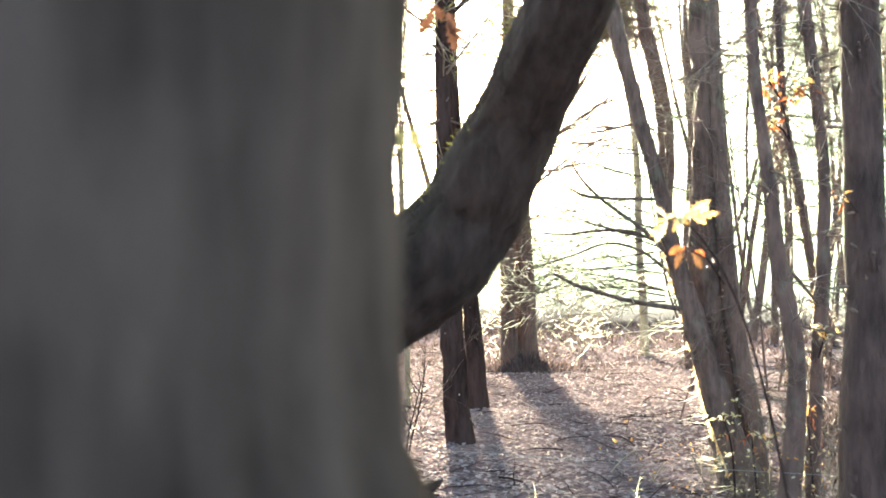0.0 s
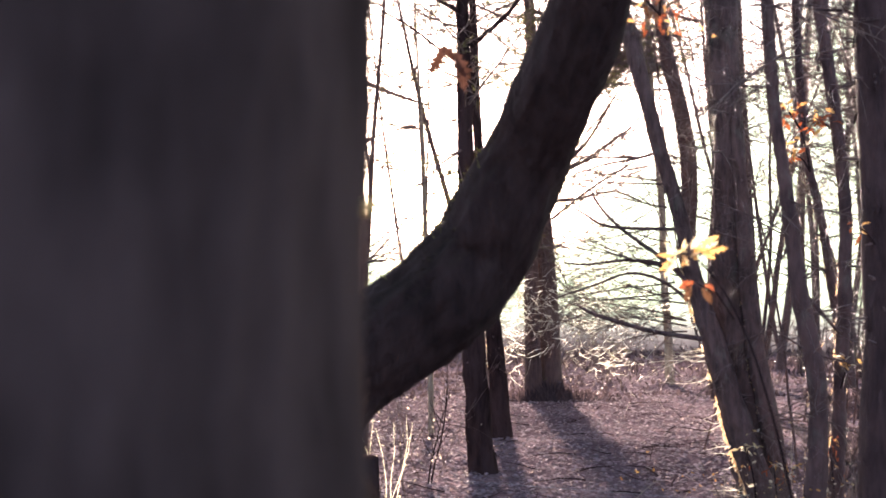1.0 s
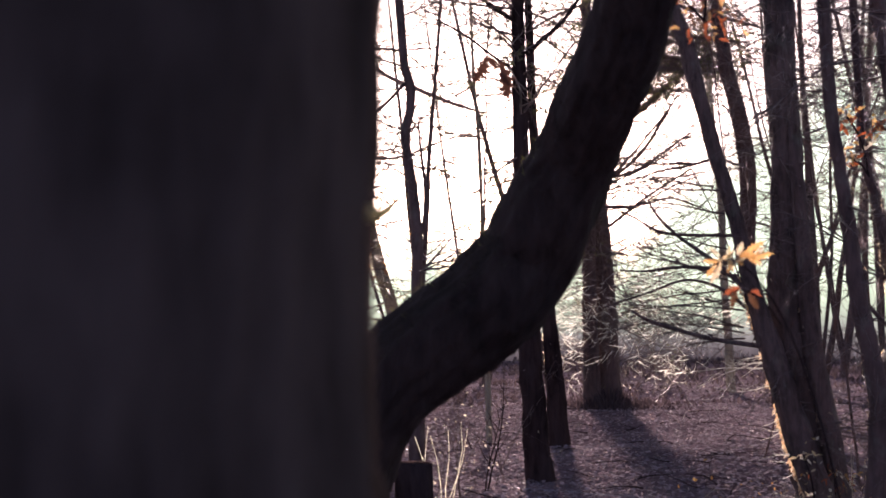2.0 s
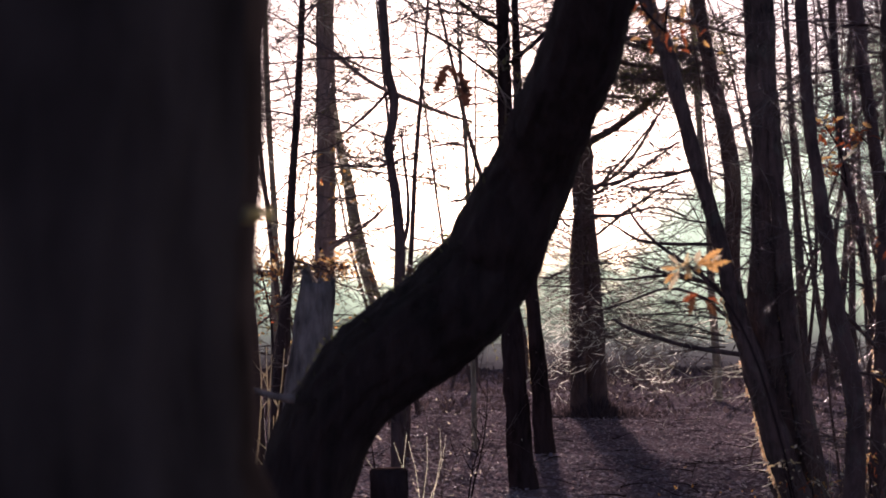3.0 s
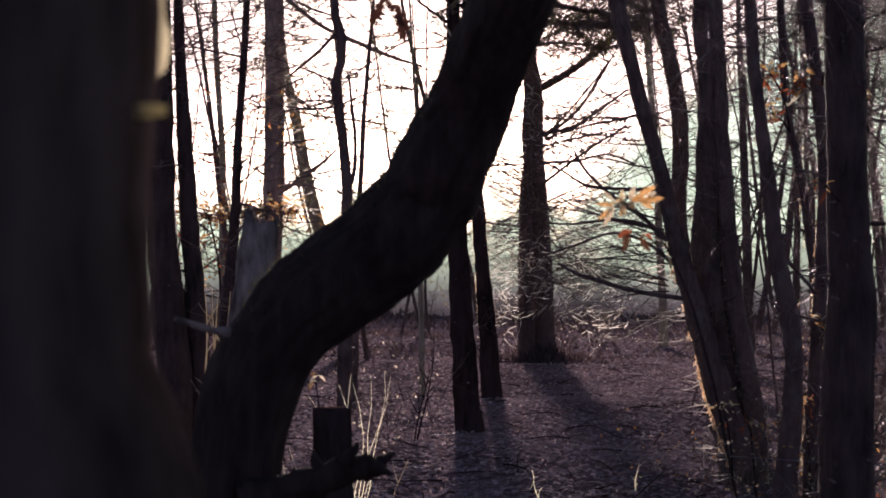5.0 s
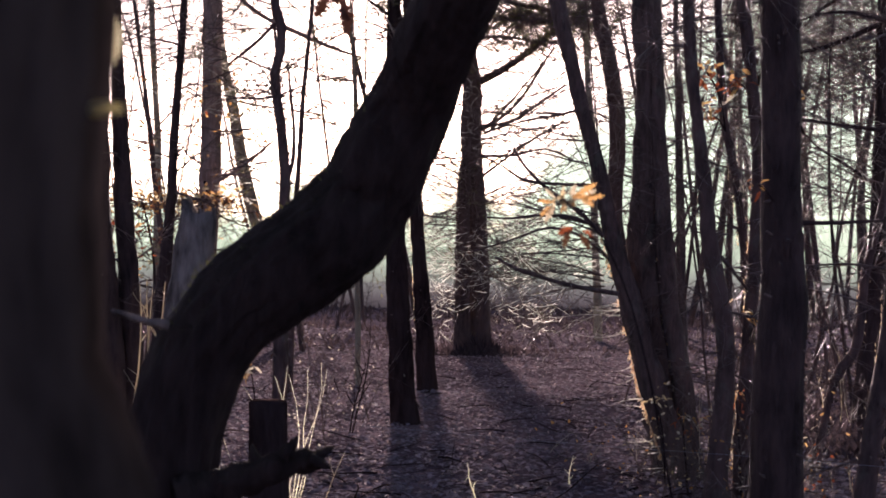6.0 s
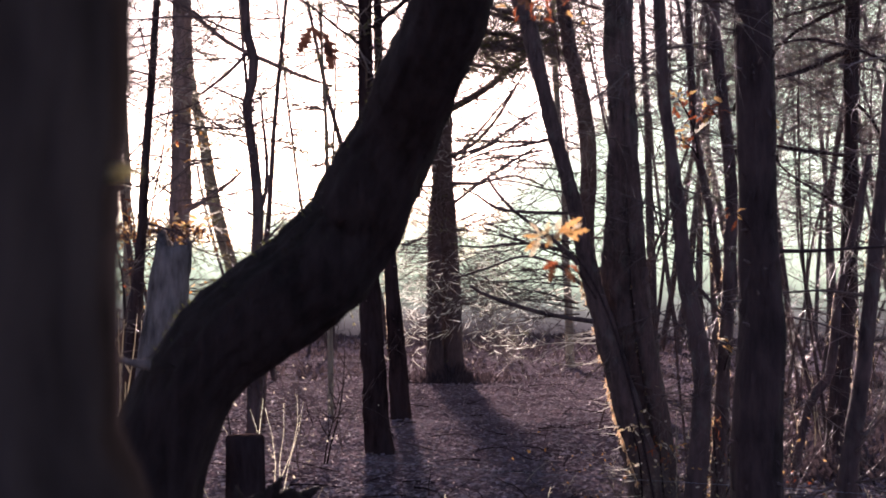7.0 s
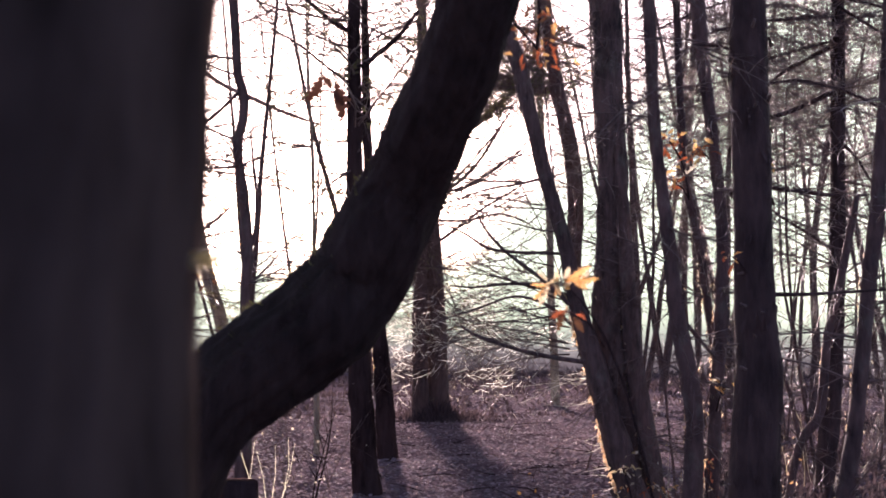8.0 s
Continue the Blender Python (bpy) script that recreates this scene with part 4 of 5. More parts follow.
for k in range(900):
    a, d = rand.uniform(0, 6.283), abs(rand.gauss(0.15, 0.55))
    tufts.leaf((d * math.cos(a), d * math.sin(a), -0.01), (rand.uniform(-0.9, 0.9), rand.uniform(-0.6, 0.6), 1), (1, rand.uniform(-0.6, 0.6), 0), rand.uniform(0.05, 0.26) / (0.6 + d), rand.uniform(0.012, 0.03))
tufted = thing("dead_grass", "withered dark grass added to soften a fir's foot", "dry grass", "ground plants")
tufted.location = (fir.location.x - 0.05, fir.location.y - 0.25, ground_height(fir.location.x, fir.location.y))
part("blades", tufts, GRASS_DRY, tufted, kind="stuff", smooth=False)
part("dry_brushwood", dead, SUNLIT_TWIG, fir, "dead twigs along the stem in bright sunlit colour", kind="stuff")


curly = Shape()
for k in range(16):
    cx, cz, r = rand.uniform(-0.32, -0.08), rand.uniform(2.9, 3.75), rand.uniform(0.05, 0.13)
    start, turn = rand.uniform(0, 6.283), rand.uniform(2.5, 5.5) * rand.choice((-1, 1))
    ribbon(curly, [(cx + r * math.cos(start + turn * i / 12) * (1 + 0.04 * i), -0.35 + 0.02 * i, cz + 1.5 * r * math.sin(start + turn * i / 12), 0.011) for i in range(13)], (rand.uniform(-0.6, 0.6), 0.2, 1))
part("climber", curly, SUNLIT_TWIG, fir, "pale curled climber stems", kind="stuff")


def sunlit_twigs(base, n, low, high, lean, reach, width):
    """Dead twigs in bright sunlit colour about a stem that leans by lean metres for each metre of height."""
    shape = Shape()
    for k in range(n):
        z = rand.uniform(low, high)
        side = rand.choice((-1, 1))
        dry_spray(shape, rand, (lean * z + side * rand.uniform(0.02, 0.12), rand.uniform(-0.15, 0.3), z), (side, rand.uniform(-0.6, 0.4), rand.uniform(-0.5, 0.5)), rand.uniform(0.3, 1.0) * reach, width, 8, 0.04)
    part("dry_brushwood", shape, SUNLIT_TWIG, base, "dead twigs along the stem in bright sunlit colour", kind="stuff")


tall_pine = tree("pine", [(-1.865, 14.000, 4.604, 0.1040), (-1.850, 14.000, 3.698, 0.1105), (-1.852, 14.000, 3.052, 0.1105), (-1.860, 14.000, 2.408, 0.1170), (-1.873, 14.000, 2.022, 0.1170), (-1.902, 14.000, 1.123, 0.1300), (-1.895, 14.000, -0.028, 0.1560)],
    "tall pine trunk with dry side branches", BARK_RED, seed=12, flakes=120, rough=0.14, lump=0.1, sides=12, sprays=60, span=(1.2, 6), reach=(0.5, 1.7), side=9, sub=3, needles=0.5, thick=0.010,
    limbs=([(-1.805, 13.800, 4.428, 0.0256), (-1.614, 13.800, 4.268, 0.0256), (-1.295, 13.800, 4.027, 0.0256), (-0.913, 13.800, 3.846, 0.0256), (-0.466, 13.800, 3.665, 0.0224), (-0.146, 13.800, 3.564, 0.0128)], [(-1.798, 13.800, 2.106, 0.0256), (-1.519, 13.800, 2.282, 0.0224), (-1.271, 13.800, 2.477, 0.0192), (-1.115, 13.800, 2.627, 0.0096)], [(-1.804, 13.600, 2.186, 0.0189), (-1.434, 13.600, 2.193, 0.0158), (-1.247, 13.600, 2.133, 0.0095)]))
sunlit_twigs(tall_pine, 70, 1.8, 5.5, 0.0, 0.7, 0.008)
leaner = tree("leaning_pine", [(-2.344, 18.000, 5.240, 0.0418), (-2.268, 18.000, 4.576, 0.0501), (-2.176, 18.000, 3.997, 0.0627), (-2.052, 18.000, 3.418, 0.0836), (-1.935, 18.000, 2.757, 0.0919), (-1.785, 18.000, 2.096, 0.1003), (-1.630, 18.000, 1.602, 0.1003), (-1.456, 18.000, 0.942, 0.1086), (-1.282, 18.000, 0.283, 0.1170)],
    "pale leaning trunk lit from behind", BARK_PALE, seed=13, sprays=50, span=(1.0, 6), reach=(0.4, 1.4), thick=0.013, twig_mat=TWIG_PALE, needles=0.3,
    limbs=([(-2.090, 17.800, 3.597, 0.0165), (-1.724, 17.800, 3.523, 0.0165), (-1.316, 17.800, 3.475, 0.0165), (-0.661, 17.800, 3.390, 0.0124)],))
sunlit_twigs(leaner, 90, 1.4, 5.6, -0.21, 0.8, 0.009)
tree("slender_tree", [(-2.922, 16.000, 4.916, 0.0371), (-2.885, 16.000, 4.033, 0.0409), (-2.836, 16.000, 3.299, 0.0409), (-2.797, 16.000, 2.712, 0.0446), (-2.795, 16.000, 2.199, 0.0446), (-2.793, 16.000, 1.687, 0.0520), (-2.770, 16.000, 0.373, 0.0669)],
    "thin far trunk with needle tufts", BARK_PALE, seed=14, sprays=42, span=(1.0, 6), reach=(0.5, 1.5), thick=0.010, needles=0.6)
tree("slender_tree", [(-1.428, 9.200, 3.350, 0.0256), (-1.453, 9.200, 2.840, 0.0278), (-1.476, 9.200, 2.501, 0.0299), (-1.499, 9.200, 2.121, 0.0320), (-1.509, 9.200, 1.741, 0.0363), (-1.532, 9.200, 1.404, 0.0427), (-1.555, 9.200, 1.068, 0.0513), (-1.582, 9.200, 0.732, 0.0555), (-1.611, 9.200, 0.021, 0.0641)],
    "thin dark trunk leaning gently", BARK_PINE, seed=15, flakes=120, rough=0.14, lump=0.1, sprays=34, span=(0.8, 4), reach=(0.3, 1.2), thick=0.008)
tree("crooked_tree", [(-0.619, 7.300, 2.953, 0.0271), (-0.603, 7.300, 2.751, 0.0271), (-0.563, 7.300, 2.616, 0.0305), (-0.571, 7.300, 2.481, 0.0288), (-0.603, 7.300, 2.361, 0.0288), (-0.587, 7.300, 2.210, 0.0271), (-0.561, 7.300, 2.042, 0.0288), (-0.542, 7.300, 1.840, 0.0305), (-0.532, 7.300, 1.672, 0.0339), (-0.536, 7.300, 1.503, 0.0339), (-0.538, 7.300, 1.167, 0.0373), (-0.545, 7.300, 0.765, 0.0441), (-0.546, 7.300, 0.404, 0.0474)],
    "thin crooked trunk with a kink high up", BARK_SMOOTH, seed=16, flakes=120, rough=0.14, lump=0.1, thick=0.007, sprays=46, span=(1.4, 5), reach=(0.3, 1.2), side=9,
    limbs=([(-0.604, 7.300, 2.649, 0.0119), (-0.719, 7.300, 2.528, 0.0102), (-0.801, 7.300, 2.458, 0.0085), (-0.877, 7.300, 2.399, 0.0051)], [(-0.539, 7.300, 1.672, 0.0153), (-0.500, 7.300, 1.773, 0.0135), (-0.484, 7.300, 2.010, 0.0102), (-0.508, 7.300, 2.246, 0.0085), (-0.524, 7.300, 2.414, 0.0051)]))
tree("slender_tree", [(-0.572, 11.400, 3.897, 0.0159), (-0.626, 11.400, 3.259, 0.0185), (-0.670, 11.400, 2.729, 0.0212), (-0.690, 11.400, 2.307, 0.0238), (-0.711, 11.400, 1.938, 0.0238), (-0.733, 11.400, 1.675, 0.0265), (-0.746, 11.400, 0.835, 0.0318), (-0.759, 11.400, -0.001, 0.0370)],
    "very thin bare sapling", BARK_SMOOTH, seed=17, thick=0.007, sprays=44, span=(1.4, 5), reach=(0.3, 1.1), side=9)
tree("slender_tree", [(-0.273, 12.500, 4.166, 0.0116), (-0.241, 12.500, 3.526, 0.0145), (-0.205, 12.500, 3.003, 0.0174), (-0.193, 12.500, 2.539, 0.0174), (-0.170, 12.500, 1.729, 0.0232), (-0.142, 12.500, 0.575, 0.0290)],
    "very thin sapling with dry needles", BARK_PALE, seed=18, sprays=38, span=(1.4, 5), reach=(0.3, 1.2), thick=0.008, needles=0.9)
tree("pine", [(3.736, 8.700, 3.469, 0.0485), (3.725, 8.700, 3.050, 0.0525), (3.718, 8.700, 2.673, 0.0545), (3.711, 8.700, 2.255, 0.0565), (3.700, 8.700, 1.839, 0.0606), (3.681, 8.700, 1.423, 0.0646), (3.660, 8.700, 1.132, 0.0687), (3.641, 8.700, 0.801, 0.0727), (3.600, 8.700, 0.388, 0.0808), (3.580, 8.700, 0.017, 0.0929)],
    "straight trunk with long dry side branches", BARK_PINE, seed=19, rim=20, rim_span=(0.3, 2.4), flakes=120, rough=0.14, lump=0.1, thick=0.0065, sprays=120, span=(1.0, 5), reach=(0.6, 1.7), side=9, sub=3, droop=0.045,
    limbs=([(3.656, 8.600, 2.235, 0.0140), (3.465, 8.600, 2.256, 0.0140), (3.255, 8.600, 2.276, 0.0120), (3.066, 8.600, 2.305, 0.0100)],
           [(3.673, 8.600, 3.020, 0.0180), (3.462, 8.600, 2.919, 0.0180), (3.252, 8.600, 2.831, 0.0160), (3.063, 8.600, 2.786, 0.0120), (2.875, 8.600, 2.719, 0.0080)], [(3.721, 8.800, 1.846, 0.0102), (3.462, 8.800, 2.009, 0.0102), (3.289, 8.800, 2.111, 0.0082), (3.138, 8.800, 2.255, 0.0061)], [(3.844, 9.000, 3.459, 0.0167), (3.579, 9.000, 3.322, 0.0146), (3.359, 9.000, 3.186, 0.0125), (3.228, 9.000, 3.053, 0.0084)], [(3.675, 8.600, 2.656, 0.0120), (3.803, 8.600, 2.535, 0.0100), (3.931, 8.600, 2.331, 0.0080)]),
    boughs=([(3.608, 8.400, 2.987, 0.0117), (3.339, 8.400, 3.040, 0.0117), (3.092, 8.400, 3.013, 0.0097), (2.969, 8.400, 2.969, 0.0058)], [(3.823, 8.900, 3.478, 0.0124), (3.495, 8.900, 3.383, 0.0124), (3.234, 8.900, 3.290, 0.0103), (3.104, 8.900, 3.201, 0.0062)], [(3.692, 8.600, 3.651, 0.0120), (3.969, 8.600, 3.493, 0.0100), (4.183, 8.600, 3.375, 0.0060)], [(3.695, 8.600, 3.029, 0.0120), (3.971, 8.600, 2.912, 0.0100), (4.185, 8.600, 2.710, 0.0060)],
            [(3.70, 8.7, 3.60, 0.014), (3.30, 8.5, 3.52, 0.012), (2.80, 8.3, 3.40, 0.009), (2.45, 8.2, 3.28, 0.005)],
            [(3.72, 8.7, 3.95, 0.014), (3.25, 8.9, 3.85, 0.012), (2.75, 9.1, 3.70, 0.008), (2.40, 9.2, 3.55, 0.005)], [(3.74, 8.7, 3.75, 0.013), (4.10, 8.5, 3.60, 0.010), (4.50, 8.3, 3.35, 0.006)], [(3.74, 8.7, 4.10, 0.013), (4.15, 8.9, 3.95, 0.010), (4.60, 9.1, 3.70, 0.006)]))
tree("slender_tree", [(3.46, 20.0, 6.2, 0.045), (3.54, 20.0, 4.4, 0.055), (3.66, 20.0, 3.0, 0.060), (3.68, 20.0, 1.8, 0.064), (3.73, 20.0, 0.9, 0.068), (3.76, 20.0, 0.0, 0.080)],
    "pale thin far trunk, mist put into its colour", BARK_PALE, seed=25, sprays=14, span=(2.0, 6.0), reach=(0.4, 1.3), thick=0.009, twig_mat=TWIG_PALE)
tree("crooked_sapling", [(3.268, 7.400, 2.102, 0.0206), (3.215, 7.400, 1.853, 0.0240), (3.125, 7.400, 1.463, 0.0275), (3.061, 7.400, 1.215, 0.0275), (3.037, 7.400, 1.003, 0.0275), (3.020, 7.400, 0.827, 0.0309), (2.977, 7.400, 0.687, 0.0309), (2.912, 7.400, 0.616, 0.0309), (2.866, 7.400, 0.528, 0.0275), (2.823, 7.400, 0.371, 0.0240), (2.788, 7.400, 0.196, 0.0275), (2.753, 7.400, 0.011, 0.0309)],
    "crooked sapling curving up from the ground", BARK_SMOOTH, seed=20, rim=34, rim_span=(0.05, 1.2), sprays=14, span=(0.3, 2.5), reach=(0.2, 0.6), crown=False)
tree("leaning_tree", [(2.279, 5.000, 1.933, 0.0302), (2.255, 5.000, 1.692, 0.0325), (2.219, 5.000, 1.452, 0.0325), (2.195, 5.000, 1.213, 0.0325), (2.171, 5.000, 1.023, 0.0325), (2.148, 5.000, 0.832, 0.0348), (2.112, 5.000, 0.642, 0.0371), (2.084, 5.000, 0.429, 0.0418), (2.064, 5.000, 0.264, 0.0464)],
    "slim dark trunk leaning outward", BARK_SMOOTH, seed=21, rim=80, rim_span=(0.1, 1.6), sides=14, step=0.035, flakes=130, rough=0.15, lump=0.1, sprays=16, span=(0.3, 3.0), reach=(0.3, 0.8))
tree("pine", [(-1.706, 7.500, 3.092, 0.0650), (-1.705, 7.500, 2.599, 0.0740), (-1.700, 7.500, 1.897, 0.0890), (-1.680, 7.500, 1.374, 0.0950), (-1.642, 7.500, 0.991, 0.1010), (-1.593, 7.500, 0.506, 0.1045), (-1.573, 7.500, 0.005, 0.1149)],
    "grey-brown trunk standing close to another", BARK_PINE, seed=22, sides=14, step=0.035, flakes=130, rough=0.15, lump=0.1, sprays=10, span=(0.8, 3.2), reach=(0.3, 0.8))
tree("pine", [(-1.619, 7.600, 3.117, 0.0282), (-1.602, 7.600, 2.617, 0.0353), (-1.571, 7.600, 2.084, 0.0459), (-1.540, 7.600, 1.553, 0.0565), (-1.509, 7.600, 1.200, 0.0600), (-1.486, 7.600, 0.848, 0.0635), (-1.463, 7.600, 0.496, 0.0706), (-1.447, 7.600, 0.006, 0.0812)],
    "dark leaning trunk standing close to another", BARK_PINE, seed=23, sides=14, step=0.035, flakes=130, rough=0.15, lump=0.1, sprays=16, span=(0.6, 3.2), reach=(0.3, 0.8))

# ---- stumps ----
def jagged_stump():
    base = thing("broken_stump", "weathered grey snapped trunk with a splintered top", "stump")
    pts = [(-0.651, 4.200, 0.810, 0.0819), (-0.642, 4.200, 1.001, 0.0761), (-0.626, 4.200, 1.154, 0.0702), (-0.610, 4.200, 1.307, 0.0644), (-0.600, 4.200, 1.372, 0.0604)]
    foot = pts[0]
    pts = [(foot[0] - 0.03, foot[1], -0.05, foot[3] * 1.2)] + pts
    base.location = (foot[0], foot[1], 0)
    shape = log_shape([(p[0] - foot[0], p[1] - foot[1], p[2], p[3]) for p in pts], 22, 0.03, 0.1, 16, 0.05)
    shape.f.pop()
    n = len(shape.v)
    rand = random.Random(5)
    for s in range(22):
        x, y, z = shape.v[n - 22 + s]
        shape.v[n - 22 + s] = (x, y, z + (0.0, 0.012, 0.004, 0.018, 0.008)[s % 5] * rand.uniform(0.5, 1.2) + 0.05 * max(0.0, -math.cos(6.283 * s / 22 + 0.5)) ** 3 + 0.03 * max(0.0, math.cos(6.283 * s / 22)) ** 3)
    c = len(shape.v)
    shape.v.append((pts[-1][0] - foot[0], 0, pts[-1][2] - 0.03))
    shape.f += [(n - 22 + s, n - 22 + (s + 1) % 22, c) for s in range(22)]
    part("trunk", shape, DEAD_WOOD, base)
    for k in range(4):
        a = k * 1.6
        r = pts[-1][3] * 0.75
        x, y = pts[-1][0] - foot[0] + r * math.cos(a), r * math.sin(a)
        q = Shape()
        h = rand.uniform(0.015, 0.04)
        q.tube([(x, y, pts[-1][2] - 0.03, 0.010), (x + 0.003, y, pts[-1][2] + h * 0.6, 0.007), (x + rand.uniform(-0.008, 0.008), y, pts[-1][2] + h, 0.001)], 5)
        part("splinter", q, DEAD_WOOD, base)


def sawn_stump():
    base = thing("sawn_stump", "dark upright sawn stump with a flat top", "stump")
    pts = [(-0.352, 4.300, -0.030, 0.0900), (-0.356, 4.300, 0.188, 0.0819), (-0.361, 4.300, 0.403, 0.0719), (-0.366, 4.300, 0.599, 0.0679), (-0.368, 4.300, 0.724, 0.0679)]
    base.location = (pts[0][0], pts[0][1], 0)
    part("trunk", log_shape([(p[0] - pts[0][0], 0, p[2], p[3]) for p in pts], 20, 0.05, 0.04, 12, 0.03), BARK_DARK, base)
    disc = Shape()
    x, z, r = pts[-1][0] - pts[0][0], pts[-1][2], pts[-1][3] * 0.9
    disc.tube([(x, 0, z - 0.01, r), (x, 0, z + 0.005, r)], 20)
    part("cut_face", disc, BARK_DARK, base, "weathered sawn top")


jagged_stump()
sawn_stump()


# ---- withered leaves on twigs ----
def leaf_mesh(rand, length, width, lobes=4, curl=0.35):
    """A lobed, curled leaf as two rows of quads about its midrib."""
    shape = Shape()
    n = 2 * lobes + 1
    bend = rand.uniform(-1, 1)
    for i in range(n + 1):
        s = i / n
        w = width * 0.5 * math.sin(math.pi * min(1, s * 0.92 + 0.06)) * (1.0 if i % 2 else 0.4)
        z = curl * length * (s * s * bend) + 0.1 * length * math.sin(s * 5)
        x = s * length
        shape.v += [(x, -w, z + curl * w * 1.1), (x, 0, z), (x, w, z + curl * w * rand.uniform(0.4, 1.6))]
    for i in range(n):
        a = 3 * i
        shape.f += [(a, a + 1, a + 4, a + 3), (a + 1, a + 2, a + 5, a + 4)]
    return shape


def leaf_twig(label, at, spread, count, size, mats, stem, seed, name="leafy_twig", broad=(0.32, 0.5)):
    """Withered leaves about a point, on a thin stem given as a line."""
    rand = random.Random(seed)
    base = thing(name, label, "twig", "withered leaf twigs")
    base.location = at
    o = Vector(at)
    s = Shape()
    s.tube([(p[0] - o.x, p[1] - o.y, p[2] - o.z, p[3]) for p in smooth_line(stem, 0.05)], 5)
    part("stem", s, BARK_DARK, base)
    shapes = [leaf_mesh(rand, size * rand.uniform(0.8, 1.2), size * rand.uniform(*broad), curl=rand.uniform(0.3, 0.9)).mesh("leaf", mats[k % len(mats)]) for k in range(4)]
    for k in range(count):
        ob = new("leaf", shapes[k % 4])
        ob.parent = base
        p = Vector((rand.gauss(0, spread[0] * 0.5), rand.gauss(0, spread[1] * 0.5), rand.gauss(0, spread[2] * 0.5)))
        ob.matrix_basis = Matrix.LocRotScale(p, Euler((rand.uniform(-1.5, 1.5), rand.uniform(-0.6, 1.2), rand.uniform(0, 6.28))), [rand.uniform(0.7, 1.25)] * 3)
    stems = Shape()
    for k in range(count // 2):
        d = Vector((rand.gauss(0, spread[0] * 0.5), rand.gauss(0, spread[1] * 0.5), rand.gauss(0, spread[2] * 0.5)))
        stems.tube([(0, 0, 0, size * 0.03), (d.x * 0.5, d.y * 0.5, d.z * 0.5 + 0.004, size * 0.025), (d.x, d.y, d.z, size * 0.015)], 4)
    if stems.v:
        part("leaf_stalk_tangle", stems, TWIG, base, kind="stuff")
    return base


def leaf_fan(label, at, leaves, mats, stem, seed, broad=0.5):
    """A few large withered leaves spread from the end of a shoot. leaves: start x, z, direction x, y, z and length."""
    rand = random.Random(seed)
    base = thing("leafy_twig", label, "twig", "withered leaf twigs")
    base.location = at
    o = Vector(at)
    s = Shape()
    s.tube([(p[0] - o.x, p[1] - o.y, p[2] - o.z, p[3]) for p in smooth_line(stem, 0.04)], 5)
    part("stem", s, BARK_DARK, base)
    for k, (x, z, dx, dy, dz, long) in enumerate(leaves):
        along = (Vector((dx, dy, dz)).normalized() + Vector((rand.uniform(-0.3, 0.3), rand.uniform(-0.6, 0.6), rand.uniform(-0.3, 0.3)))).normalized()
        face = Vector((rand.uniform(-0.55, 0.55), -1, rand.uniform(-0.55, 0.55)))
        across = face.cross(along).normalized()
        up = along.cross(across)
        ob = part("leaf", leaf_mesh(rand, long * 0.95, long * 0.95 * broad * rand.uniform(0.8, 1.3), 5, rand.uniform(0.3, 0.9)), mats[k % len(mats)], base)
        ob.matrix_basis = Matrix.Translation((x, rand.uniform(-0.012, 0.012), z)) @ Matrix((along, across, up)).transposed().to_4x4()
        stalk = Shape()
        back = ob.matrix_basis.inverted() @ Vector((0, 0, 0))
        stalk.tube([(*back, 0.0012), (*(back * 0.5 + Vector((0, 0, 0.003))), 0.001), (0, 0, 0, 0.0008)], 4)
        part("leaf_stalk", stalk, TWIG, ob)
    return base


leaf_fan("withered orange oak leaves on a bare shoot", (0.358, 2.250, 1.331),
         [(-0.030, 0.0, -1.0, 0.2, 0.1, 0.040), (0.012, 0.006, 1.0, 0.2, -0.1, 0.050), (-0.006, 0.0, -0.2, -1.0, 0.1, 0.036), (-0.022, 0.0, 0.3, -0.6, -0.6, 0.038), (-0.030, -0.004, -0.5, -0.3, -0.8, 0.044), (0.004, -0.004, 0.4, -0.8, -0.6, 0.034),
          (0.008, 0.012, 0.9, -0.2, 0.25, 0.048), (-0.028, 0.006, -0.5, 0.3, 0.7, 0.032), (-0.020, 0.004, 0.2, -0.5, 0.8, 0.030), (0.0, 0.010, 0.2, -0.3, 1.0, 0.038), (0.020, 0.008, 0.7, -0.5, -0.35, 0.032), (-0.036, -0.008, -0.8, -0.4, -0.5, 0.032), (0.030, 0.010, 0.8, -0.2, 0.5, 0.030),
          (-0.012, 0.004, -0.6, -0.7, 0.4, 0.034), (-0.002, -0.006, 0.5, -0.9, 0.2, 0.032), (-0.016, -0.008, -0.3, -0.8, -0.4, 0.034), (0.002, 0.004, 0.8, -0.6, 0.1, 0.030), (-0.010, 0.008, 0.1, -0.7, 0.7, 0.028)],
         (LEAF_ORANGE, LEAF_ORANGE, LEAF_CREAM, LEAF_YELLOW, LEAF_CREAM),
         [(0.364, 2.250, 1.328, 0.0016), (0.392, 2.260, 1.301, 0.0018), (0.424, 2.280, 1.264, 0.0020), (0.466, 2.300, 1.189, 0.0024), (0.512, 2.300, 1.040, 0.0026), (0.560, 2.300, 0.810, 0.0028), (0.620, 2.300, 0.500, 0.0030), (0.650, 2.300, 0.020, 0.0032)], 31, 0.36)
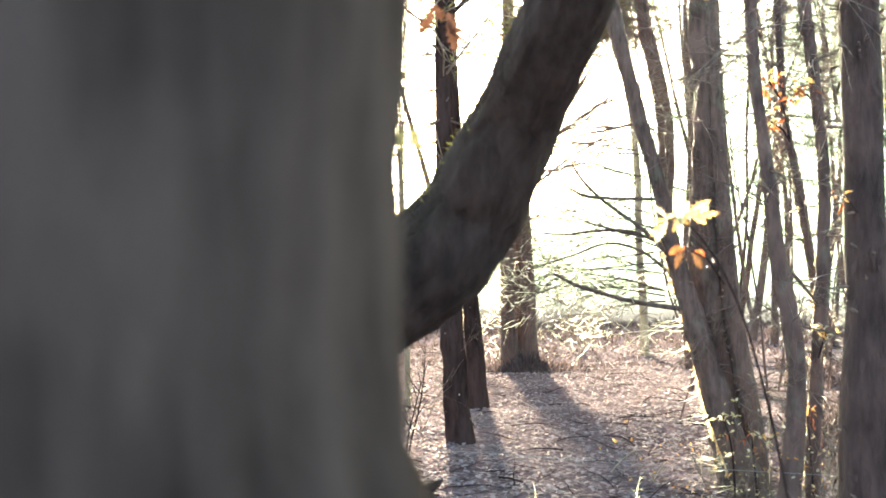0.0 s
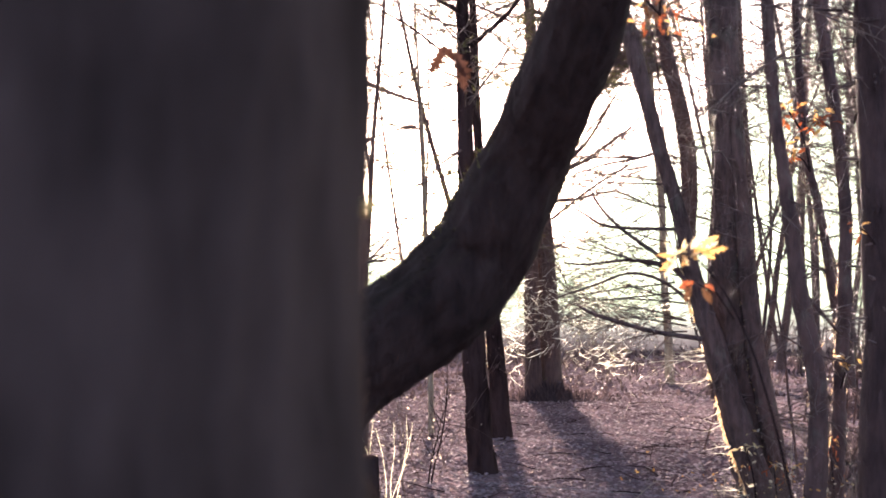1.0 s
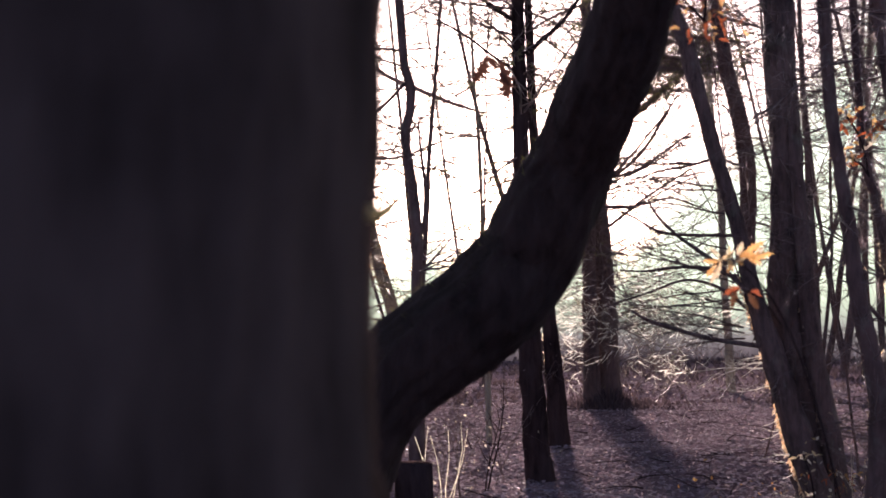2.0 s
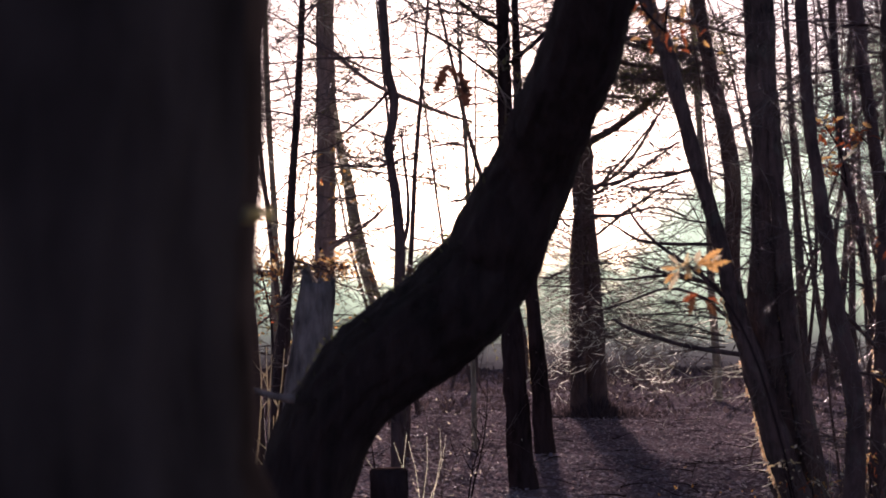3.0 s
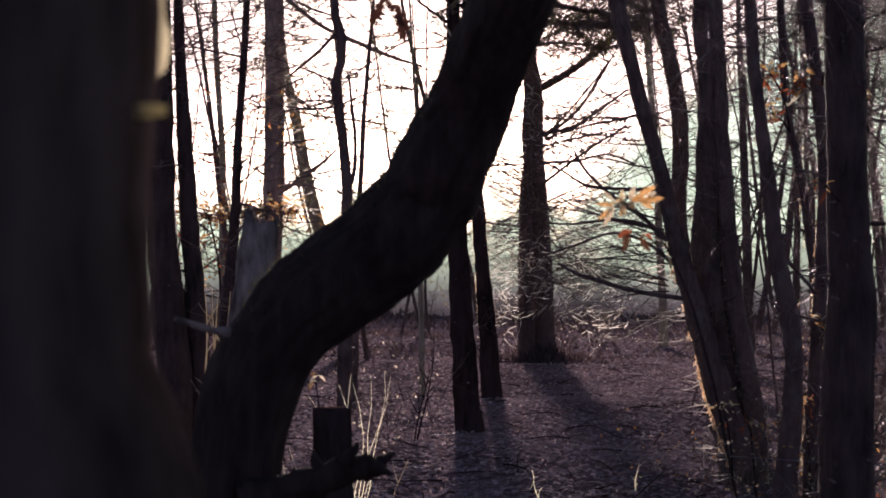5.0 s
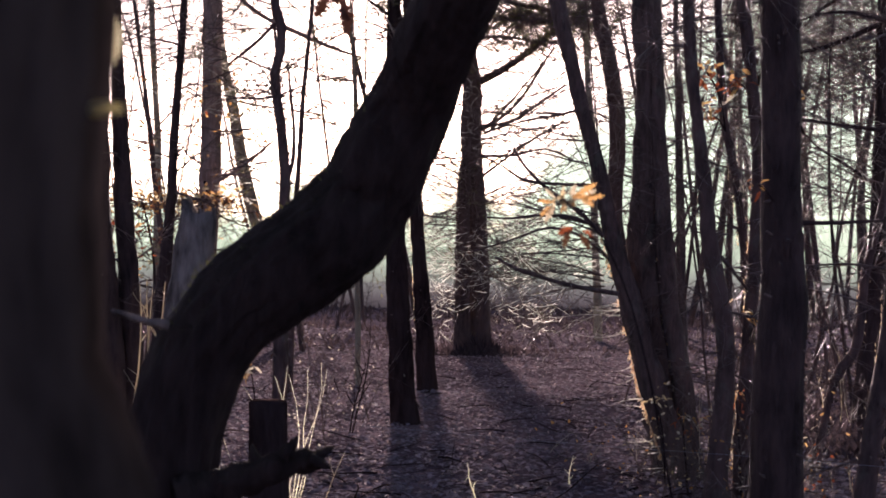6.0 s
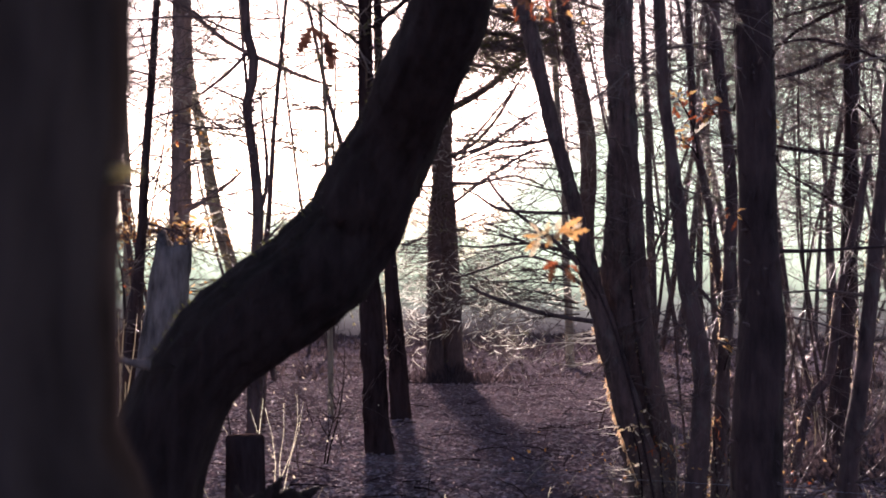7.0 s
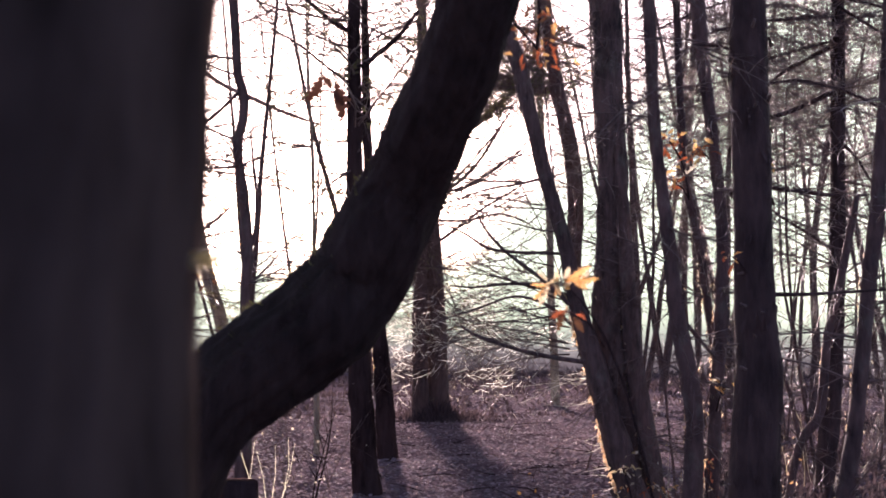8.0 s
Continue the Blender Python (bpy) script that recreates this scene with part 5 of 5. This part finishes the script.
leaf_fan("reddish withered leaves low on the same shoot", (0.365, 2.270, 1.282), [(0.0, 0.0, -0.6, 0.0, -0.5, 0.036), (0.016, -0.010, 0.5, -0.3, -0.8, 0.04), (0.02, -0.006, 0.9, 0.2, -0.35, 0.034), (-0.006, -0.004, -0.2, -0.5, -0.9, 0.034)],
         (LEAF_RED, LEAF_BROWN), [(0.365, 2.270, 1.282, 0.0014), (0.410, 2.280, 1.262, 0.0016), (0.444, 2.295, 1.215, 0.0018)], 36)
leaf_twig("reddish withered leaves hanging below a branch", (0.340, 2.400, 1.848), (0.06, 0.05, 0.09), 40, 0.028, (LEAF_RED, LEAF_BROWN, LEAF_ORANGE, LEAF_BROWN),
          [(0.325, 2.350, 1.791, 0.0022), (0.331, 2.350, 1.858, 0.0027), (0.326, 2.350, 1.925, 0.0033), (0.303, 2.350, 1.992, 0.0038), (0.270, 2.350, 2.047, 0.0044)], 32)
leaf_twig("reddish withered leaves on a thin twig", (0.331, 2.400, 1.810), (0.09, 0.06, 0.05), 24, 0.026, (LEAF_RED, LEAF_BROWN, LEAF_ORANGE),
          [(0.329, 2.350, 1.792, 0.0022), (0.286, 2.350, 1.837, 0.0027), (0.264, 2.350, 1.882, 0.0033), (0.243, 2.350, 1.949, 0.0038)], 33)
leaf_fan("dark shrivelled leaf curled on a hanging twig", (-0.092, 2.040, 1.668), [(0.0, 0.0, -0.35, 0.1, -1.0, 0.054), (0.002, 0.002, 0.5, 0.3, -0.8, 0.038)], (LEAF_DARK,),
         [(-0.092, 2.040, 1.668, 0.0009), (-0.085, 2.040, 1.710, 0.0009), (-0.050, 2.030, 1.770, 0.0014), (0.030, 2.010, 1.835, 0.0019), (0.132, 1.985, 1.845, 0.0024)], 34, 0.6)
leaf_fan("long dark shrivelled leaf hanging from a twig", (-0.070, 2.040, 1.655), [(0.0, 0.0, 0.12, 0.1, -1.0, 0.070), (0.002, -0.01, 0.5, -0.2, -1.0, 0.048)], (LEAF_DARK,),
         [(-0.070, 2.040, 1.655, 0.0009), (-0.066, 2.040, 1.705, 0.0009), (-0.035, 2.030, 1.770, 0.0014), (0.036, 2.010, 1.830, 0.0019), (0.132, 1.985, 1.843, 0.0024)], 35, 0.4)
for k, (spot, wide, n, mats, stem) in enumerate((
        ((1.739, 6.300, 2.248), (0.07, 0.1, 0.05), 9, (LEAF_RED, LEAF_ORANGE), [(1.739, 6.300, 2.248, 0.0044), (1.794, 6.300, 2.160, 0.0044), (1.841, 6.300, 1.951, 0.0058)]),
        ((1.900, 6.300, 2.207), (0.11, 0.1, 0.05), 12, (LEAF_RED, LEAF_RED, LEAF_ORANGE), [(1.900, 6.300, 2.207, 0.0044), (1.977, 6.300, 2.134, 0.0044), (2.026, 6.300, 2.045, 0.0058)]),
        ((1.749, 6.300, 2.039), (0.08, 0.1, 0.06), 10, (LEAF_ORANGE, LEAF_RED, STRAW), [(1.749, 6.300, 2.039, 0.0044), (1.810, 6.300, 1.996, 0.0044), (1.844, 6.300, 1.937, 0.0058)]),
        ((1.281, 4.000, 1.495), (0.02, 0.02, 0.015), 3, (LEAF_ORANGE, LEAF_RED), [(1.281, 4.000, 1.495, 0.0028), (1.304, 4.000, 1.477, 0.0028), (1.333, 4.000, 1.439, 0.0028)]),
        ((1.457, 4.100, 1.817), (0.012, 0.02, 0.03), 3, (LEAF_ORANGE, STRAW), [(1.457, 4.100, 1.817, 0.0029), (1.445, 4.100, 1.778, 0.0029), (1.426, 4.100, 1.719, 0.0029)]),
        ((1.988, 6.200, 0.968), (0.07, 0.06, 0.04), 9, (LEAF_ORANGE, STRAW), [(1.988, 6.200, 0.968, 0.0043), (1.968, 6.200, 0.916, 0.0043), (1.942, 6.200, 0.828, 0.0043)]),
        ((1.881, 6.200, 0.536), (0.06, 0.06, 0.09), 9, (LEAF_RED, LEAF_ORANGE), [(1.881, 6.200, 0.536, 0.0043), (1.897, 6.200, 0.332, 0.0043), (1.911, 6.200, 0.041, 0.0058)]),
        ((1.652, 6.400, 0.408), (0.12, 0.08, 0.07), 12, (LEAF_RED, LEAF_ORANGE, STRAW), [(1.652, 6.400, 0.408, 0.0045), (1.669, 6.400, 0.213, 0.0045), (1.686, 6.400, 0.004, 0.0059)]),
        ((1.475, 6.300, 0.532), (0.05, 0.04, 0.03), 6, (LEAF_YELLOW, STRAW), [(1.475, 6.300, 0.532, 0.0044), (1.506, 6.300, 0.435, 0.0044), (1.539, 6.300, 0.082, 0.0058)]),
        ((-0.534, 5.400, 0.744), (0.03, 0.04, 0.03), 4, (LEAF_ORANGE, STRAW), [(-0.534, 5.400, 0.744, 0.0025), (-0.506, 5.400, 0.542, 0.0038), (-0.486, 5.400, 0.050, 0.0050)]),
        ((-1.839, 13.000, 1.873), (0.6, 0.3, 0.16), 80, (LEAF_ORANGE, LEAF_YELLOW, LEAF_BROWN), [(-1.604, 13.000, 1.907, 0.0091), (-1.752, 13.000, 1.964, 0.0121), (-1.784, 13.000, 2.083, 0.0151)]),
        ((-2.240, 12.000, 1.786), (0.45, 0.3, 0.3), 60, (LEAF_ORANGE, LEAF_BROWN), [(-2.240, 12.000, 1.786, 0.0084), (-2.152, 12.000, 1.404, 0.0111), (-2.107, 12.000, 0.366, 0.0167)]))):
    leaf_twig("small withered leaves lit from behind", spot, wide, n * 2, 0.095 if spot[1] > 10 else 0.062 if spot[2] > 1.9 else 0.038, mats, stem, 40 + k)


# ---- grass, brambles and small plants ----
def stalks(name, label, category, foot, n, tall, lean, mat, seed, wide=0.12, r=0.004, twiggy=2):
    rand = random.Random(seed)
    base = thing(name, label, category, "ground plants")
    base.location = foot
    for k in range(n):
        s = Shape()
        a = wander(rand, (rand.gauss(0, wide * 0.5), rand.gauss(0, wide * 0.5), 0), (rand.uniform(-lean, lean) + 0.1, rand.uniform(-lean, lean), 1), tall * rand.uniform(0.55, 1.1), r * rand.uniform(0.7, 1.2), 6, 0, 0.09)
        if mat is STALK:
            dry_spray(s, rand, a[0][:3], (rand.uniform(-lean, lean) + 0.08, rand.uniform(-lean, lean), 1), tall * rand.uniform(0.6, 1.05), r * 1.7, 2 + twiggy, -0.06)
        else:
            s.tube(a, 4)
        for q in range(0 if mat is STALK else twiggy):
            b = a[rand.randint(2, 5)]
            s.tube(wander(rand, b[:3], (rand.uniform(-0.8, 0.8), rand.uniform(-0.5, 0.5), 0.8), tall * rand.uniform(0.1, 0.25), r * 0.6, 3, 0, 0.15), 3)
        part("stalk", s, mat, base)
    return base


stalks("dry_grass", "pale dry stalks beside the sawn stump", "dry grass", (-0.370, 5.350, 0.012), 7, 0.8, 0.02, STALK, 51, 0.04, 0.0026, 0)
stalks("dry_grass", "pale dry stalks in front of twin trunks", "dry grass", (-1.338, 7.300, 0.037), 6, 1.0, 0.1, STRAW, 52, 0.1, 0.008)
stalks("dry_grass", "pale bent stalks by the sawn stump", "dry grass", (-0.550, 5.200, -0.000), 2, 0.6, 0.10, STALK, 53, 0.08, 0.0028, 0)
stalks("seedling", "single pale stalk standing in the litter", "seedling", (0.532, 6.100, 0.007), 1, 0.30, 0.02, STALK, 54, 0.0, 0.0055, 3)
stalks("seedling", "small pale sprig standing in the litter", "seedling", (1.049, 6.400, 0.064), 1, 0.16, 0.02, STALK, 48, 0.0, 0.005, 5)
stalks("dry_grass", "pale dry shoots at the foot of a tree", "dry grass", (1.961, 6.400, 0.063), 4, 0.6, 0.2, STRAW, 55, 0.3, 0.0035)
stalks("dry_grass", "pale dry shoots beside a straight trunk", "dry grass", (3.332, 9.000, 0.059), 3, 0.6, 0.4, STRAW, 56, 0.3, 0.0035)
stalks("dry_grass", "low pale stalks among the litter", "dry grass", (2.589, 6.200, 0.040), 4, 0.25, 0.6, STRAW, 57, 0.3, 0.003)
stalks("dry_grass", "dark thin bare shoots in the leaf litter", "dry grass", (-0.105, 8.800, -0.004), 2, 1.05, 0.15, BARK_DARK, 58, 0.15, 0.007, 7)
stalks("dry_grass", "short pale shoot below the stump", "dry grass", (-0.261, 4.400, 0.0), 2, 0.55, 0.12, STRAW, 59, 0.05, 0.003)


def bramble(label, foot, n, length, mat, seed, wide):
    rand = random.Random(seed)
    base = thing("bramble", label, "bramble", "ground plants")
    base.location = foot
    s = Shape()
    for k in range(n):
        p = (rand.gauss(0, wide * 0.5), rand.gauss(0, 0.25), 0.0)
        spray(s, rand, p, (rand.uniform(-0.6, 0.6), rand.uniform(-0.5, 0.5), 1), length * rand.uniform(0.5, 1.2), 0.0022 + 0.0002 * foot[1], 9, 3, 0.03)
    part("tangle", s, mat, base, kind="stuff")
    leaves = Shape()
    for k in range(n * 7):
        leaves.leaf((rand.gauss(0, wide * 0.6), rand.gauss(0, 0.25), abs(rand.gauss(0.15, length * 0.4))), (rand.uniform(-1, 1), rand.uniform(-1, 1), rand.uniform(-1, 0.5)), (rand.uniform(-1, 1), rand.uniform(-1, 1), 0.3), 0.026, 0.015)
    part("foliage", leaves, {65: LEAF_YELLOW, 67: LEAF_ORANGE, 69: LEAF_RED}.get(seed, LEAF_ORANGE if seed % 2 else STRAW), base, kind="stuff")


bramble("dry bramble at the foot of stems", (1.739, 6.600, 0.027), 6, 0.4, TWIG, 61, 0.5)
bramble("dry bramble beside slender trunks", (1.839, 6.200, 0.099), 14, 0.6, TWIG, 62, 0.4)
bramble("pale bramble leaves lit at the foot of stems", (1.700, 6.350, 0.027), 9, 0.5, TWIG, 65, 0.35)
bramble("pale bramble leaves lit between slender trunks", (1.960, 6.000, 0.027), 10, 0.55, TWIG, 67, 0.35)
bramble("reddish bramble beside slender trunks", (2.080, 5.700, 0.027), 8, 0.5, TWIG, 69, 0.3)
bramble("low dry bramble in the litter", (1.475, 7.300, 0.003), 6, 0.3, TWIG_PALE, 63, 0.4)
bramble("bare arching shrub beside dark pine trunks", (-0.230, 9.300, 0.0), 7, 1.05, TWIG, 66, 0.45)
bramble("bare arching shrub behind a mossy trunk", (-0.420, 8.200, 0.0), 5, 0.8, TWIG, 70, 0.35)
rand = random.Random(68)
for spot, n in (((1.241, 15.500, 1.296), 9), ((1.790, 14.500, 1.160), 12), ((1.582, 12.500, 1.142), 10), ((0.953, 15.500, 1.221), 9)):
    base = thing("hanging_twig", "hanging dry twigs with tips coloured as sun glints", "twigs", "hanging dry twigs")
    base.location = spot
    shape, dark = Shape(), Shape()
    for k in range(n):
        lit_tips(shape, dark, rand, (rand.gauss(0, 0.35), rand.gauss(0, 0.3), rand.uniform(-0.3, 0.5)), rand.choice((-1, 1)), rand.uniform(0.3, 0.8), 0.16, 0.0085, 8)
    part("twig_fan", dark, TWIG, base, kind="stuff")
    part("brushwood", shape, SUNLIT_TWIG, base, kind="stuff")

shrubs = random.Random(101)
for k in range(16):
    y = 19 + 14 * (k / 16) + shrubs.uniform(-1, 1)
    x = y * shrubs.choice((shrubs.uniform(-0.3, 0.02), shrubs.uniform(0.06, 0.2), shrubs.uniform(0.2, 0.48)))
    bramble("bare dry shrub among far trees", (x, y, 0), 8, 0.5 + 0.012 * y, TWIG, 110 + 2 * k, 1.2)

# a fence wire strung low between the trees
wire = Shape()
wire.tube([(p[0], p[1], p[2], 0.0011) for p in smooth_line([(-0.040, 4.600, 0.604, 0.0043), (0.254, 4.600, 0.581, 0.0043), (0.675, 4.600, 0.546, 0.0043), (1.670, 4.600, 0.478, 0.0043), (2.167, 4.600, 0.440, 0.0043)], 0.3)], 5)
tagged(new("fence_wire", wire.mesh("fence_wire", WIRE)), "thin slack galvanised wire strung low", "wire")


# ---- far woods and undergrowth ----
def woods(name, label, count, near, far, lo, hi, stem, sprays, reach, seed, mat, twig_mat, group, needles=0.0, bend=0.09, leaves=0, thin_to=1.0):
    """Saplings and far trees scattered over a wedge of ground, each with its own stem and twigs."""
    rand = random.Random(seed)
    for k in range(count):
        y = near + (far - near) * rand.random()
        x = y * (lo + (hi - lo) * (k + rand.random()) / count)
        r = rand.uniform(*stem)
        top = 1.2 + 0.28 * y + 0.4
        base = thing(name, label, "tree", group)
        base.location = (x, y, 0)
        trunks, twigs, green = Shape(), Shape(), Shape()
        p = smooth_line(wander(rand, (0, 0, -0.05), (rand.uniform(-0.25, 0.25), 0, 1), top, r, 12, -0.02, bend), 0.15)
        trunks.tube([tuple(q) for q in p], 6)
        open_air = min(1.0, max(thin_to, (x / y - 0.22) / 0.22))
        for q in range(int(sprays * open_air)):
            b = p[len(p) // 3 + int((len(p) - 1 - len(p) // 3) * max(rand.random(), rand.random() * 0.75))]
            a = rand.uniform(0, 6.283)
            spray(twigs, rand, tuple(b[:3]), (math.cos(a), math.sin(a) * 0.5, rand.uniform(-0.5, 0.8)), rand.uniform(*reach), 0.0013 + y * 0.00037, 9, 3, 0.03, green if rand.random() < needles else None)
        part("stem", trunks, mat, base)
        withered = Shape()
        for q in range(leaves):
            h = p[rand.randint(len(p) // 4, len(p) * 3 // 5)]
            c = (h[0] + rand.gauss(0, 0.3), h[1] + rand.gauss(0, 0.3), h[2] + rand.gauss(0, 0.1))
            withered.leaf(c, (rand.uniform(-1, 1), rand.uniform(-1, 1), rand.uniform(-1, 0.4)), (rand.uniform(-1, 1), rand.uniform(-0.4, 0.4), rand.uniform(-1, 1)), rand.uniform(0.03, 0.065), rand.uniform(0.02, 0.035))
        if leaves:
            part("leaves", withered, LEAF_ORANGE if k % 2 else LEAF_RED, base, "withered orange leaves", kind="stuff", smooth=False)
        part("brushwood", twigs, TWIG_PALE if k % 3 == 0 and x < 0 else twig_mat, base, kind="stuff")
        if green.v:
            part("needles", green, NEEDLES, base, kind="stuff", smooth=False)


woods("sapling", "crooked bare sapling with tangled dry twigs", 25, 8.5, 15, 0.20, 0.50, (0.008, 0.025), 27, (0.5, 1.6), 71, BARK_SMOOTH, TWIG, "thicket saplings", 0.0, 0.12, thin_to=0.75)
woods("far_tree", "dark far tree with dense bare twigs", 18, 16, 28, 0.215, 0.50, (0.03, 0.08), 26, (0.8, 2.4), 72, BARK_FIR, TWIG, "far trees", 0.05, thin_to=0.5)
woods("far_tree", "thin far tree with needle tufts", 9, 17, 30, -0.34, 0.08, (0.02, 0.06), 16, (0.6, 2.2), 73, BARK_FIR, TWIG_PALE, "far trees", 0.35)

woods("far_conifer", "far conifer with drooping dry boughs and needle tufts", 6, 14, 24, -0.33, 0.10, (0.03, 0.06), 17, (0.7, 2.2), 75, BARK_FIR, TWIG_PALE, "far trees", 0.6, 0.03)
woods("far_conifer", "dark far conifer standing in a dense thicket", 13, 16, 30, 0.22, 0.52, (0.05, 0.10), 30, (1.0, 2.8), 76, BARK_FIR, TWIG, "far trees", 0.5, 0.03, thin_to=0.45)
woods("beech_sapling", "slim beech sapling with withered orange leaves", 5, 10.5, 15, -0.29, -0.15, (0.008, 0.016), 16, (0.4, 1.1), 74, BARK_SMOOTH, TWIG, "thicket saplings", 0.0, 0.1, 170)


def undergrowth():
    rand = random.Random(81)
    base = thing("undergrowth", "dark withered undergrowth under the far trees", "undergrowth", kind="stuff")
    s = Shape()
    for k in range(80):
        y = rand.uniform(17, 35)
        x = y * rand.uniform(-0.36, 0.52)
        spray(s, rand, (x, y, 0), (rand.uniform(-0.6, 0.6), rand.uniform(-0.3, 0.3), 0.8), rand.uniform(0.4, 0.9) * (0.4 + y * 0.035), 0.003 + y * 0.0004, 9, 3, 0.05)
    part("brushwood", s, TWIG, base, kind="stuff")
    blades = Shape()
    for k in range(9000):
        y = 35 - 18 * rand.random() ** 1.4
        x = y * rand.uniform(-0.4, 0.56)
        tall = rand.uniform(0.06, 0.22) * (0.75 + 1.0 * noise.noise(Vector((x * 0.5, y * 0.5, 2)))) * (0.5 + (y - 17) / 22)
        if tall > 0.05:
            blades.leaf((x, y, ground_height(x, y) - 0.01), (rand.uniform(-0.9, 0.9), rand.uniform(-0.5, 0.5), 1), (1, rand.uniform(-0.6, 0.6), 0), tall, rand.uniform(0.025, 0.07))
    part("bracken", blades, GRASS_DRY, base, "collapsed dark bracken", kind="stuff", smooth=False)


undergrowth()


def thicket_floor():
    rand = random.Random(83)
    base = thing("bracken_patch", "low brambles with dark bracken added to darken the ground", "undergrowth", kind="stuff")
    blades, stems = Shape(), Shape()
    # Dense dark blades added to darken ground that lies in shade.
    for k in range(3600):
        y = rand.uniform(7.5, 17)
        x = y * rand.uniform(0.30, 0.54)
        tall = rand.uniform(0.06, 0.2) * (0.8 + 0.9 * noise.noise(Vector((x * 0.8, y * 0.8, 5))))
        if tall > 0.05:
            blades.leaf((x, y, ground_height(x, y) - 0.01), (rand.uniform(-1, 1), rand.uniform(-0.7, 0.7), 0.8), (1, rand.uniform(-0.6, 0.6), 0), tall, rand.uniform(0.015, 0.04))
    for k in range(36):
        y = rand.uniform(7.5, 16)
        x = y * rand.uniform(0.30, 0.54)
        spray(stems, rand, (x, y, 0), (rand.uniform(-0.8, 0.8), rand.uniform(-0.4, 0.4), 0.7), rand.uniform(0.4, 0.9), 0.0025, 8, 3, 0.06)
    part("bracken", blades, GRASS_DRY, base, kind="stuff", smooth=False)
    part("brushwood", stems, TWIG, base, kind="stuff")


thicket_floor()


def litter():
    rand = random.Random(91)
    leaves, sticks = Shape(), Shape()
    for k in range(55000):
        y = 3.5 + 20 * rand.random() ** 1.4
        x = y * rand.uniform(-0.36, 0.52)
        a = rand.uniform(0, 6.283)
        tilt = rand.uniform(-0.25, 0.35)
        leaves.leaf((x, y, ground_height(x, y) + 0.004), (math.cos(a), math.sin(a), tilt), (-math.sin(a), math.cos(a), rand.uniform(-0.4, 0.4)), rand.uniform(0.03, 0.065), rand.uniform(0.018, 0.04))
    # Small paler leaves added as flecks of sun on the litter.
    curled = Shape()
    for k in range(1800):
        y = 4.0 + 17 * rand.random() ** 1.2
        x = y * rand.uniform(-0.34, 0.5)
        a = rand.uniform(0, 6.283)
        curled.leaf((x, y, ground_height(x, y) + 0.004), (math.cos(a), math.sin(a), rand.uniform(0.2, 1.3)), (-math.sin(a), math.cos(a), rand.uniform(-0.4, 0.4)), rand.uniform(0.012, 0.032), rand.uniform(0.008, 0.018), 0.4)
    tagged(new("curled_leaves", curled.mesh("curled_leaves", LITTER_FLECK, False)), "pale curled leaves added as bright flecks in the litter", "leaf litter", kind="stuff")
    for k in range(7000):
        x, y, a = rand.uniform(-4, 4), rand.uniform(-3, 3.5), rand.uniform(0, 6.283)
        leaves.leaf((x, y, ground_height(x, y) + 0.004), (math.cos(a), math.sin(a), rand.uniform(-0.25, 0.35)), (-math.sin(a), math.cos(a), rand.uniform(-0.4, 0.4)), rand.uniform(0.04, 0.07), rand.uniform(0.02, 0.045))
    for k in range(700):
        y = 3.5 + 18 * rand.random() ** 1.4
        x = y * rand.uniform(-0.36, 0.52)
        a = rand.uniform(0, 6.283)
        sticks.tube(wander(rand, (x, y, ground_height(x, y) + 0.012), (math.cos(a), math.sin(a), rand.uniform(0, 0.25)), rand.uniform(0.15, 0.6), rand.uniform(0.002, 0.007), 4, 0.02, 0.15), 4)
    tagged(new("leaf_litter", leaves.mesh("leaf_litter", LITTER, False)), "fallen brown leaves strewn on the forest floor", "leaf litter", kind="stuff")
    tagged(new("fallen_sticks", sticks.mesh("fallen_sticks", BARK_DARK)), "thin fallen sticks among the leaves", "sticks", kind="stuff")


litter()
